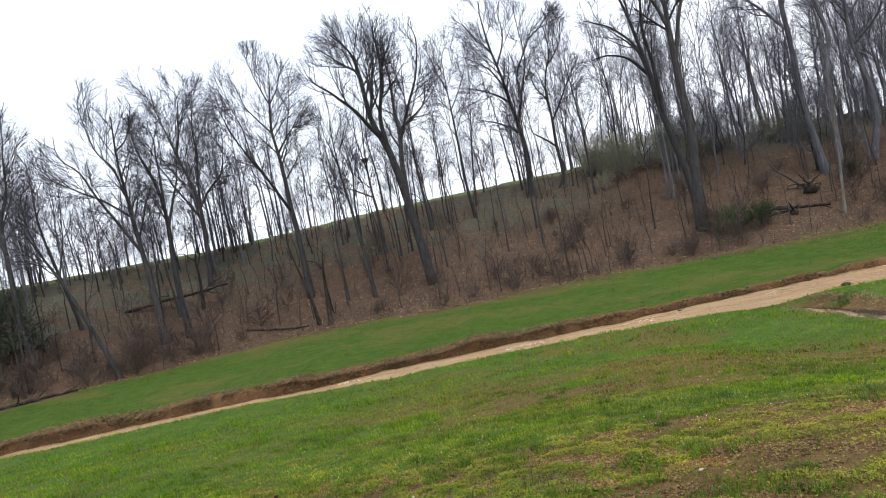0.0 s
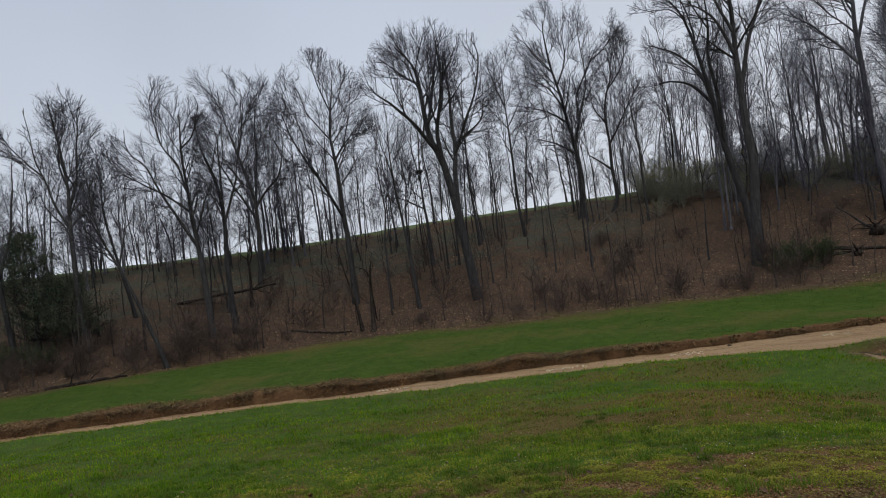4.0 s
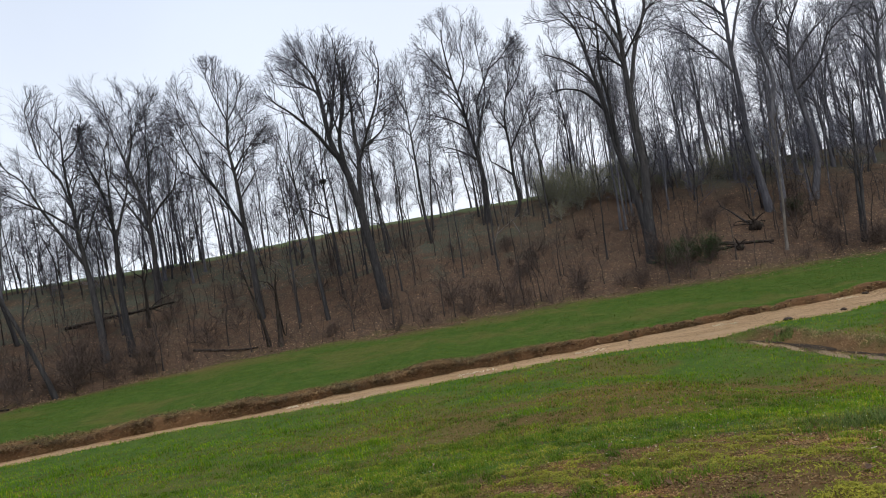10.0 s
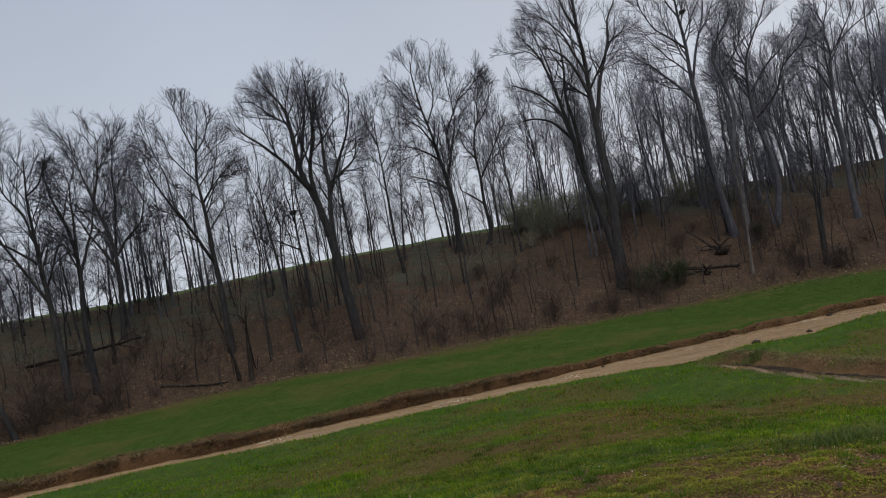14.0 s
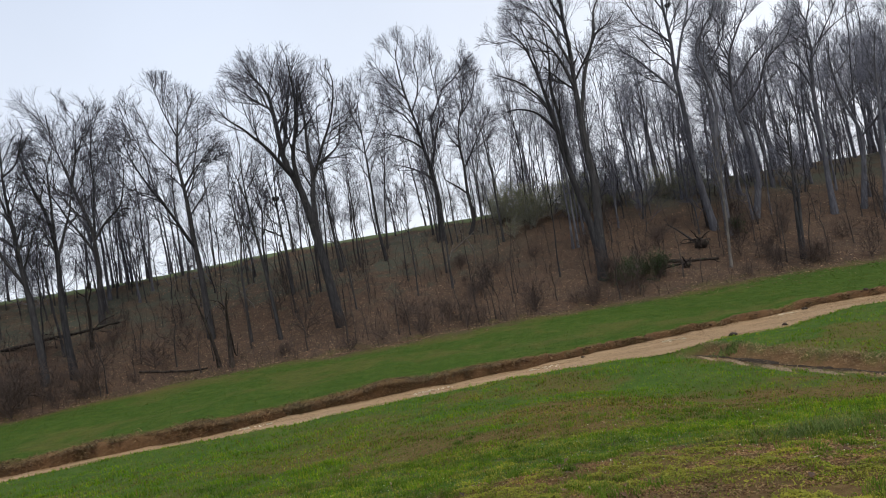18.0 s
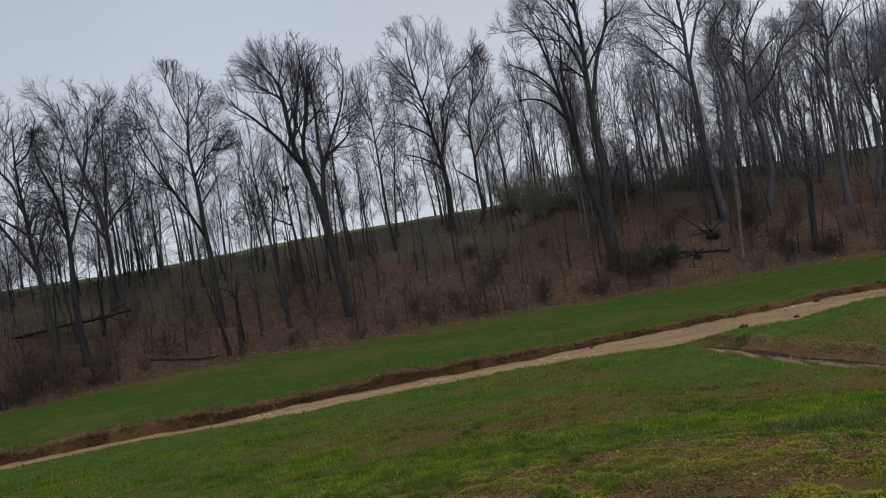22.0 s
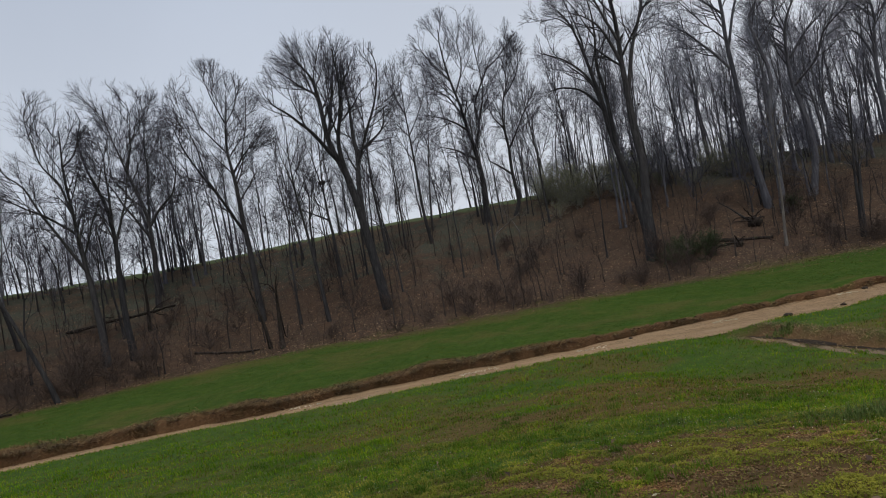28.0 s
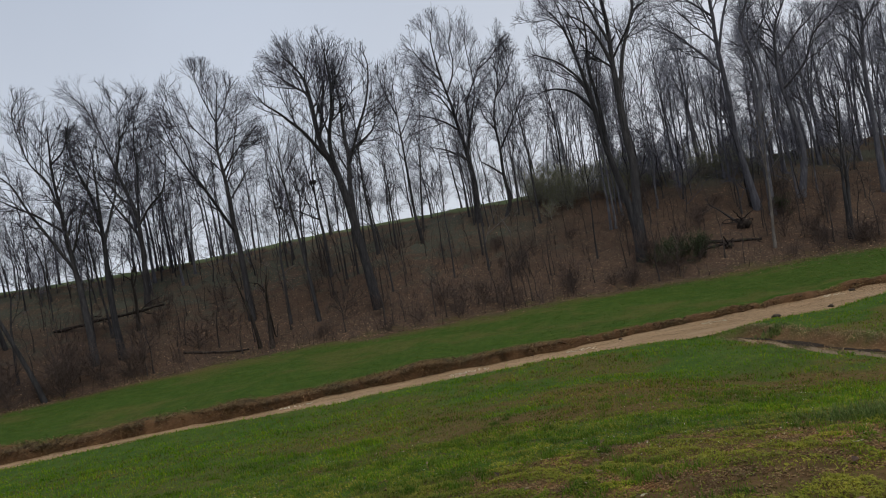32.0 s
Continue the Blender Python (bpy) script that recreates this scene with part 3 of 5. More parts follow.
# ---- the tall leafless trees on the rise ----
OAK = "tall leafless grey hardwood tree on the wooded rise"
tree("tree", -6.0, 38.0, 0.27, [[(0.0, 0.0), (-0.8, 7.1), (-1.6, 9.8), (-1.8, 12.8), (-2.2, 14.2), (-3.9, 16.2)], [(-0.4, 5.0), (-0.3, 7.3), (-0.2, 8.9), (-0.2, 10.4), (-0.1, 12.2), (-0.1, 13.9), (-0.2, 15.4)], [(-1.2, 8.6), (-1.9, 9.7), (-2.7, 10.9), (-3.5, 11.8), (-4.4, 12.6), (-4.9, 13.4)], [(-1.6, 9.8), (-1.2, 11.4), (-0.9, 13.1), (-1.0, 14.7), (-1.1, 16.1)], [(-0.4, 8.3), (0.4, 9.9), (1.1, 11.4), (1.7, 13.1), (1.8, 14.5), (1.4, 15.4)], [(-1.8, 12.7), (-2.6, 13.3), (-3.4, 14.1), (-4.3, 15.0)], [(-1.0, 7.6), (-1.1, 9.9), (-0.6, 12.0), (-0.4, 14.4), (-0.6, 15.7)], [(-0.2, 8.7), (0.5, 9.3), (1.5, 10.2), (1.8, 11.5), (2.1, 12.8)]], "tall leafless tree forking low into spreading limbs", 101, 1.05)
tree("tree", 0.6, 50.4, 0.23, [[(0.0, 0.0), (0.3, 2.5), (0.2, 4.5), (0.1, 5.7), (-0.2, 7.5), (-0.4, 9.2), (-0.8, 11.2), (-1.0, 13.1), (-1.0, 14.9), (-0.4, 16.2)], [(0.1, 4.3), (-0.7, 5.2), (-1.7, 5.9), (-2.9, 6.4)], [(-0.1, 7.1), (-1.1, 7.9), (-2.2, 8.5), (-3.7, 9.0)], [(-0.3, 7.9), (-1.1, 9.7), (-2.3, 10.7), (-3.8, 11.9)], [(0.3, 5.4), (0.8, 7.3), (0.8, 9.0), (2.0, 11.1), (2.6, 12.8)], [(0.7, 7.6), (1.5, 9.9), (1.5, 12.3), (1.6, 14.9), (1.9, 15.8)], [(-0.6, 9.9), (0.2, 11.7), (0.3, 13.7), (0.9, 15.6)], [(-0.8, 11.2), (-1.9, 12.7), (-2.7, 13.8), (-3.5, 14.5)], [(2.0, 11.1), (3.1, 12.0), (4.0, 13.0), (4.4, 13.7)]], "broad leafless tree with wide crooked limbs at the hilltop", 102, 1.05)
tree("tree", 2.8, 51.1, 0.17, [[(0.0, 0.0), (0.5, 1.0), (0.4, 3.3), (0.5, 5.3), (0.4, 7.0), (0.7, 8.7), (1.2, 10.0), (1.2, 11.8), (0.9, 13.8)], [(0.5, 3.1), (-0.3, 3.8), (-1.1, 4.5), (-1.4, 5.2)], [(0.4, 5.1), (1.4, 6.5), (2.3, 8.0), (3.3, 9.2)], [(0.4, 7.0), (-0.3, 8.0), (-0.4, 9.5), (0.2, 11.1)], [(0.8, 8.7), (1.9, 10.2), (2.4, 11.8), (2.4, 13.2)]], "leafless tree with a forked crown at the hilltop", 103, 1.0)
tree("tree", -14.1, 40.1, 0.22, [[(0.0, 0.0), (0.0, 1.6), (0.0, 4.2), (-0.1, 6.0), (-0.1, 7.7), (-0.2, 9.4), (-0.3, 10.6), (-0.1, 12.3), (0.2, 13.9), (0.3, 16.0)], [(-0.3, 10.6), (-1.0, 11.5), (-1.6, 12.5), (-2.0, 13.8), (-2.4, 15.2)], [(-0.2, 9.4), (0.5, 10.2), (1.1, 10.7), (1.8, 11.0)], [(0.3, 10.1), (0.9, 11.8), (1.3, 13.4), (1.3, 15.0)], [(-0.2, 5.1), (-0.6, 6.1), (-1.2, 7.6), (-1.9, 9.0), (-2.5, 10.6), (-3.1, 11.9), (-3.4, 13.4)], [(-1.9, 9.0), (-2.1, 11.2), (-2.7, 13.0), (-3.1, 14.3)], [(-0.1, 12.3), (-0.6, 13.7), (-0.9, 15.1), (-1.1, 16.0)], [(-0.1, 11.9), (0.7, 13.4), (0.8, 14.8), (0.7, 15.7)]], "tall leafless tree with a straight trunk and long side limbs", 104, 1.15)
tree("tree", -20.2, 33.4, 0.21, [[(0.0, 0.0), (0.0, 1.6), (-0.1, 3.7), (-0.2, 5.1), (-0.3, 6.4), (-0.4, 8.3), (-0.5, 10.1), (-0.4, 12.1), (-0.3, 13.8)], [(-0.2, 5.1), (-0.9, 6.5), (-1.7, 8.0), (-2.4, 9.6), (-3.1, 10.7), (-3.3, 12.9)], [(-0.4, 8.1), (-0.8, 9.7), (-1.5, 11.0), (-1.8, 13.3), (-1.5, 14.4)], [(-0.3, 7.2), (-1.6, 8.2), (-2.7, 8.8), (-3.7, 9.5), (-4.2, 11.1)], [(-0.5, 10.1), (0.2, 11.1), (0.6, 12.8), (0.5, 13.8)]], OAK, 105, 1.0)
tree("tree", -19.2, 34.3, 0.2, [[(0.0, 0.0), (-0.1, 1.8), (-0.1, 4.0), (-0.0, 5.6), (0.0, 7.3), (-0.3, 9.0), (-0.8, 10.6), (-0.9, 12.3), (-0.5, 13.9)], [(0.0, 6.3), (0.7, 8.1), (1.1, 9.6), (1.6, 11.0)], [(0.0, 7.3), (0.1, 9.2), (0.1, 10.9), (0.1, 12.3)]], OAK, 106, 0.9)
tree("tree", -21.5, 42.3, 0.19, [[(0.0, 0.0), (0.2, 2.5), (0.3, 4.3), (0.2, 6.3), (-0.4, 8.7), (-0.8, 10.3), (-1.3, 12.7), (-1.2, 16.1)], [(0.2, 4.6), (-0.3, 5.5), (-1.0, 6.8), (-1.6, 8.2), (-2.7, 9.8), (-3.4, 11.6)], [(0.4, 5.1), (1.1, 6.2), (2.1, 7.5), (2.6, 9.7), (2.6, 12.3)], [(0.4, 5.3), (0.7, 8.6), (1.0, 11.8), (1.1, 15.1)], [(-0.4, 8.7), (0.1, 11.2), (0.2, 14.4)]], "leafless tree with a fan of upright forks", 107, 1.3)
tree("tree", 9.2, 38.3, 0.29, [[(0.0, 0.0), (0.2, 2.4), (0.5, 5.1), (0.4, 7.4), (0.4, 9.0), (0.4, 10.2), (0.4, 11.6), (0.5, 13.5), (0.4, 15.2), (0.5, 16.8), (0.5, 18.1), (0.5, 19.3), (1.3, 20.1)], [(0.5, 9.4), (1.0, 11.3), (1.4, 12.6), (2.0, 14.1), (2.1, 15.3), (2.9, 16.3), (3.0, 17.3)], [(0.4, 13.0), (-0.0, 14.0), (-0.5, 15.2), (-1.2, 16.2), (-2.3, 17.3)], [(0.4, 15.1), (-0.1, 16.5), (-0.5, 18.1), (-1.7, 19.0)], [(0.4, 12.3), (0.7, 12.7), (0.8, 12.9)], [(0.5, 16.8), (1.3, 17.4), (2.0, 18.4), (2.4, 19.3)], [(0.4, 11.6), (-0.2, 13.2), (-1.0, 14.3), (-2.1, 14.8)], [(2.0, 14.1), (2.9, 14.5), (3.4, 15.2)]], "very tall leafless tree with two long crooked stems", 108, 0.75)
tree("tree", 9.7, 40.0, 0.26, [[(0.0, 0.0), (-0.2, 2.4), (-0.6, 4.6), (-1.0, 6.9), (-1.2, 9.1), (-1.4, 10.4), (-1.7, 12.2), (-2.1, 13.9), (-2.7, 15.1), (-3.4, 15.9)], [(-1.2, 9.1), (-1.7, 10.9), (-2.6, 11.9), (-3.8, 12.7), (-4.5, 13.0)], [(-0.9, 6.1), (-0.9, 8.8), (-1.0, 11.0), (-1.0, 13.0), (-0.9, 15.0), (-1.6, 16.4)], [(-1.7, 12.2), (-1.8, 13.7), (-2.4, 16.1), (-3.0, 17.2)], [(-1.0, 13.0), (-1.7, 14.7), (-2.6, 16.4), (-3.5, 16.9)], [(-1.1, 8.8), (-2.1, 10.0), (-3.2, 10.5), (-4.4, 10.5)], [(-2.1, 13.9), (-2.9, 14.7), (-4.2, 14.7)]], "leafless tree leaning over with sweeping limbs", 109, 0.6)
tree("tree", 18.3, 43.6, 0.24, [[(0.0, 0.0), (-0.3, 2.5), (-0.5, 4.9), (-0.5, 8.4), (-0.6, 10.9), (-0.5, 13.1), (-0.6, 15.1), (-0.6, 16.7), (-1.0, 18.9), (-0.4, 19.9)], [(-0.6, 10.9), (0.2, 13.2), (1.0, 15.4), (1.2, 18.2), (0.9, 19.1)], [(-0.6, 12.8), (-1.5, 13.9), (-2.4, 15.1), (-2.9, 17.1), (-2.0, 19.1)], [(-0.6, 8.7), (-1.5, 10.3), (-2.5, 11.7), (-3.6, 13.1), (-4.1, 14.3)], [(0.2, 13.2), (1.2, 14.5), (2.1, 16.2), (2.5, 16.9)], [(-0.6, 16.7), (0.3, 17.6), (0.3, 19.0), (0.3, 19.6)], [(-0.6, 15.1), (-1.3, 16.7), (-1.6, 18.2), (-1.5, 19.4)]], "very tall leafless tree with fanned upright limbs", 110, 1.1, mat=M_HAZE_TRUNK)
tree("tree", 18.5, 42.1, 0.2, [[(0.0, 0.0), (0.1, 2.9), (0.3, 6.5), (0.7, 8.2), (0.4, 10.4), (0.1, 12.0), (0.7, 13.1), (1.6, 14.3), (2.1, 15.7)], [(0.3, 6.5), (0.3, 9.1), (0.1, 10.7), (-0.1, 11.8)], [(0.4, 10.4), (1.6, 11.9), (2.2, 13.6), (2.7, 15.0)]], OAK, 111, 0.95, mat=M_HAZE_TRUNK)
tree("tree", 21.4, 44.3, 0.22, [[(0.0, 0.0), (0.6, 2.4), (0.5, 4.9), (0.1, 7.4), (0.1, 9.1), (0.3, 11.0), (1.0, 12.5), (2.0, 14.2), (2.2, 16.1)], [(0.2, 8.8), (1.5, 10.4), (2.7, 11.4), (4.1, 13.2), (4.4, 16.1)], [(0.1, 7.4), (1.5, 8.5), (2.4, 10.1), (3.9, 11.4), (4.4, 12.9)], [(0.2, 10.5), (-0.2, 12.5), (0.4, 14.3), (1.3, 16.1)], [(2.0, 14.2), (3.2, 14.9), (3.6, 15.9)], [(0.3, 11.0), (-0.6, 11.8), (-1.0, 13.9)]], OAK, 112, 1.0, mat=M_HAZE_TRUNK)
tree("tree", 25.2, 41.8, 0.2, [[(0.0, 0.0), (0.0, 2.1), (0.1, 4.7), (0.1, 7.1), (0.3, 9.4), (0.5, 10.7), (0.4, 12.0), (0.9, 13.5), (1.0, 14.8)], [(0.5, 10.2), (1.7, 11.4), (2.8, 12.0), (4.2, 12.2)], [(0.4, 10.4), (-0.5, 11.7), (-1.0, 12.2)], [(0.5, 12.2), (0.2, 13.5), (0.5, 14.5)], [(0.9, 10.8), (2.0, 12.6), (2.6, 14.3)], [(0.2, 8.4), (-0.5, 9.9), (-1.2, 10.1)]], OAK, 113, 0.9, mat=M_HAZE_TRUNK)
tree("tree", 27.0, 41.7, 0.17, [[(0.0, 0.0), (0.5, 3.0), (0.6, 4.8), (0.1, 6.7), (-0.2, 8.7), (-0.2, 10.3), (0.2, 11.8)], [(0.1, 6.7), (1.3, 8.0), (2.2, 9.5), (2.4, 11.1)], [(0.6, 4.5), (2.0, 5.9), (2.8, 7.5), (3.3, 8.9)], [(-0.2, 8.7), (0.9, 9.7), (1.4, 10.8)]], OAK, 114, 1.15, mat=M_HAZE_TRUNK)
tree("tree", -25.6, 30.6, 0.2, [[(0.0, 0.0), (-0.2, 1.2), (-0.3, 2.3), (-0.3, 3.9), (-0.3, 5.5), (-0.3, 6.8), (-0.2, 8.6), (-0.3, 10.0), (-0.5, 11.8), (-0.7, 13.3), (-0.8, 14.5)], [(-0.3, 6.6), (-0.9, 7.9), (-1.3, 9.5), (-1.7, 11.4), (-2.0, 13.9)], [(-0.2, 7.3), (0.2, 8.7), (0.4, 10.8), (0.7, 12.6), (1.1, 14.5)], [(-0.2, 8.6), (-0.5, 10.4), (-0.0, 12.2), (0.0, 13.9)], [(-1.3, 9.5), (-2.0, 10.2), (-2.7, 11.1), (-3.0, 12.0)]], "leafless tree with tall upright forks beside a cedar", 115, 1.1)
tree("tree", -28.7, 29.0, 0.16, [[(0.0, 0.0), (-0.3, 3.5), (-0.5, 6.5), (-0.9, 9.1), (-0.8, 12.0)], [(-0.4, 4.1), (0.4, 7.0), (0.7, 9.3), (0.7, 11.4)]], OAK, 116, 1.0)
tree("tree", 31.3, 37.3, 0.2, [[(0.0, 0.0), (0.3, 5.2), (0.7, 9.0), (0.6, 11.2), (-0.0, 12.8)], [(0.7, 9.0), (1.0, 11.1), (1.4, 12.8)], [(0.7, 8.7), (1.8, 10.8), (2.5, 12.3)]], OAK, 117, 1.1, mat=M_HAZE_TRUNK)
tree("tree", 27.5, 40.4, 0.17, [[(0.0, 0.0), (0.4, 3.3), (0.7, 6.6), (0.9, 9.2), (1.4, 12.1)], [(0.8, 7.7), (1.9, 10.0), (2.5, 12.1)]], OAK, 118, 1.1, mat=M_HAZE_TRUNK)
SLIM = "slim leafless tree with a thin dark trunk"
tree("slim_tree", -6.9, 47.9, 0.13, [[(0.0, 0.0), (-0.1, 2.5), (-0.2, 5.0), (-0.1, 7.9), (0.1, 11.3), (0.7, 15.5)], [(-0.1, 7.5), (1.2, 10.7), (2.0, 14.0)], [(0.0, 9.6), (-0.5, 12.7), (-0.3, 15.2)]], SLIM, 131, 0.9, reach=1.7)
tree("slim_tree", -3.6, 48.2, 0.14, [[(0.0, 0.0), (-0.2, 2.1), (-0.2, 5.1), (-0.2, 8.0), (-0.2, 10.6), (0.0, 14.2)], [(-0.2, 7.6), (1.2, 10.3), (2.2, 13.2)], [(-0.2, 9.3), (-1.0, 12.0), (-1.1, 13.7)]], SLIM, 132, 0.9, reach=1.7)
tree("slim_tree", -3.6, 50.9, 0.09, [[(0.0, 0.0), (0.4, 3.5), (1.1, 7.8), (1.8, 12.2)]], SLIM, 133, 0.8, reach=1.2)
tree("slim_tree", -9.8, 44.4, 0.13, [[(0.0, 0.0), (-0.0, 2.7), (-0.1, 4.2), (-0.1, 6.3), (0.1, 8.9), (0.2, 11.6)], [(-0.0, 3.8), (-1.5, 4.7), (-2.5, 5.0), (-3.2, 6.1)], [(-0.1, 5.4), (-0.5, 8.2), (-0.9, 10.6)]], "slim leafless tree with a long crooked low limb", 134, 0.9, reach=1.5)
tree("slim_tree", -9.5, 38.0, 0.12, [[(0.0, 0.0), (-0.2, 3.3), (-0.4, 5.6), (-0.6, 7.9), (-0.6, 10.3), (-0.3, 12.9)], [(-0.6, 7.9), (-1.0, 9.7), (-1.3, 11.7)]], SLIM, 135, 0.8, reach=1.4)
tree("slim_tree", 19.6, 36.2, 0.12, [[(0.0, 0.0), (0.1, 2.1), (0.2, 3.7), (0.5, 6.2), (0.8, 8.6)]], SLIM, 136, 0.8, reach=1.2)
tree("slim_tree", -20.5, 29.6, 0.12, [[(0.0, 0.0), (-0.8, 2.6), (-1.6, 5.0), (-2.3, 6.7), (-2.6, 8.7), (-2.3, 10.3)], [(-1.6, 5.0), (-1.2, 7.2), (-1.1, 9.1)]], "slim leafless tree leaning over the grass edge", 137, 0.9, reach=1.4)
tree("slim_tree", -26.4, 35.6, 0.12, [[(0.0, 0.0), (-0.6, 3.2), (-1.1, 6.3), (-1.1, 9.0), (-1.2, 11.1)]], SLIM, 138, 0.9, reach=1.4)
tree("slim_tree", 19.8, 36.4, 0.16, [[(0.0, 0.0), (0.1, 1.5), (0.3, 3.4), (0.3, 6.0), (0.5, 8.7)]], SLIM, 139, 0.8, reach=1.2)
tree("pale_tree", 16.1, 37.2, 0.09, [[(0.0, 0.0), (0.2, 2.4), (0.3, 4.3), (0.5, 6.2), (0.6, 8.1)], [(0.3, 4.3), (0.2, 6.0), (0.2, 7.3)]], "slim tree with a pale smooth grey trunk", 140, 0.8, mat=M_PALE, reach=1.4)
tree("snag", -11.6, 35.3, 0.15, [[(0.0, 0.0), (0.1, 1.8), (0.2, 3.3), (0.4, 4.1)], [(0.1, 2.1), (0.3, 0.5), (0.5, 1.4)], [(0.1, 3.0), (-0.2, 3.5), (-0.5, 3.4)]], "dark crooked broken stem at the wood's edge", 141, 0.5, mat=M_LOG, reach=0.9, category="dead tree")
tree("snag", -12.3, 35.5, 0.12, [[(0.0, 0.0), (-0.2, 1.6), (-0.6, 3.4), (-0.8, 4.7)]], "dark leaning broken stem at the wood's edge", 142, 0.5, mat=M_LOG, reach=0.9, category="dead tree")
tree("snag", -20.3, 38.4, 0.12, [[(0.0, 0.0), (0.1, 1.9), (0.1, 3.2), (0.5, 4.2)], [(0.1, 2.9), (-0.3, 3.3), (-0.7, 3.8)], [(0.1, 2.6), (0.4, 3.4), (0.4, 4.0)]], "dark broken stub of a dead tree", 144, 0.4, mat=M_LOG, reach=0.8, category="dead tree")
for spec in ((0.7, 45.7, 0.035, [[(0.0, 0.0), (0.6, 1.3), (1.3, 2.3), (1.6, 2.9)], [(0.3, 0.7), (1.7, 1.6), (2.2, 1.9)]]), (2.5, 45.0, 0.035, [[(0.0, 0.0), (0.1, 1.3), (0.7, 2.4)], [(0.1, 1.0), (-0.3, 1.8), (-0.5, 2.2)]]), (-12.1, 43.2, 0.035, [[(0.0, 0.0), (-0.6, 1.0), (-1.3, 1.9), (-1.8, 2.2)], [(-0.6, 1.0), (0.1, 1.5), (0.4, 1.6)]])):
    tree("fallen_branch", *spec, "pale broken branch caught in the undergrowth", 150 + int(abs(spec[0])), 0.5, mat=M_PALE, reach=0.6, category="dead wood", group="fallen branches", twigs=M_PALE)
tree("fallen_limb", 16.3, 41.2, 0.1, [[(0.0, 0.0), (-0.7, 0.7), (-1.4, 1.4), (-2.1, 1.9)]], "fallen dark limb propped over the leaves", 143, 0.5, reach=0.7, category="dead wood")


# ---- the woods behind: slim trees, saplings and brush, a few kinds copied ----
def flakes(rng, at, size, flat=0.0, rise=0.0):
    """A small leaf, four-cornered and a little bent, at each of the points."""
    N = len(at)
    n = rng.normal(size=(N, 3))
    n[:, 2] += flat * np.sign(n[:, 2] + 0.01) * 3
    n[:, 1] -= rise * n[:, 2]
    n /= np.linalg.norm(n, axis=1, keepdims=True)
    u = np.cross(n, rng.normal(size=(N, 3)))
    u /= np.linalg.norm(u, axis=1, keepdims=True)
    v = np.cross(n, u)
    s = (size * (0.6 + 0.8 * rng.random(N)))[:, None]
    k = 0.25 * s * n
    verts = np.stack([at - u * s, at - v * s * 0.55 + k, at + u * s, at + v * s * 0.55 + k], 1).reshape(-1, 3)
    return verts, np.arange(4 * N).reshape(N, 4)


def plain_tree(name, tall, radius, seed, label, category, group, k1, k2, k3, reach, low=0.35, mat=None, twigmat=None, stems=1, budmat=None, buds=0, budsize=0.05):
    rng = np.random.default_rng(seed)
    root = tagged(new(name), label, category, group)
    P, R = [], []
    for s in range(stems):
        u = np.linspace(0, 1, 10)
        lean = rng.normal(size=2) * 0.08 * tall * (1 if stems == 1 else 3.2)
        wob = np.cumsum(rng.normal(size=(10, 2)), axis=0) * 0.028 * tall
        h = tall * (1 if s == 0 else 0.6 + 0.4 * rng.random())
        P.append(np.column_stack([lean[0] * u ** 1.3 + wob[:, 0] * u, lean[1] * u ** 1.3 + wob[:, 1] * u, h * u - 0.15]))
        R.append(np.maximum(radius * (1 - 0.88 * u) * (1 + 0.4 * np.exp(-u * 20)), 0.006))
    P, R = np.array(P), np.array(R)
    a = grow(rng, P, R, k1, low, 0.93, 48, lambda w, u: reach * (1.25 - 0.8 * u), 6, 0.13, 0.5, 0.012, 0.22)
    b = grow(rng, *a, k2, 0.2, 1.0, 40, lambda w, u: w * 0.5, 4, 0.12, 0.6, 0.009, 0.24)
    part("trunk" if stems == 1 else "stem", quads("trunk", *tubes(P, R, 6), mat or M_BARK), root, kind="" if stems == 1 else "stuff")
    pieces = [tubes(*a, 4), tubes(*b, 3)]
    if k3:
        pieces.append(tubes(*grow(rng, *b, k3, 0.15, 1.0, 38, lambda w, u: w * 0.55, 2, 0.1, 0.6, 0.006, 0.2), 3))
    part("crown", quads("crown", *joined(*pieces), twigmat or M_TWIG), root, kind="stuff")
    if budmat:
        tips = b[0][:, 1:].reshape(-1, 3)
        tips = tips[rng.integers(len(tips), size=buds)] + rng.normal(size=(buds, 3)) * 0.05
        part("foliage", quads("foliage", *flakes(rng, tips, budsize), budmat, False), root, kind="stuff")
    return root


def scatter(kinds, spots, seed, lo=0.8, hi=1.2, west=1.0):
    """Stand a copy of one of the kinds at each spot; the first spots take the originals."""
    rng = np.random.default_rng(seed)
    for i, (x, y) in enumerate(spots):
        s = (lo + (hi - lo) * rng.random()) * (west if x < -18 else 1.0)
        m = Matrix.LocRotScale((x, y, float(height(x, y))), Euler((0, 0, rng.random() * 6.28)), (s, s, s * (0.9 + 0.2 * rng.random())))
        if i < len(kinds):
            kinds[i].matrix_basis = m
        else:
            src = kinds[rng.integers(len(kinds))]
            c = copy_thing(src, Matrix())
            c.matrix_basis = m


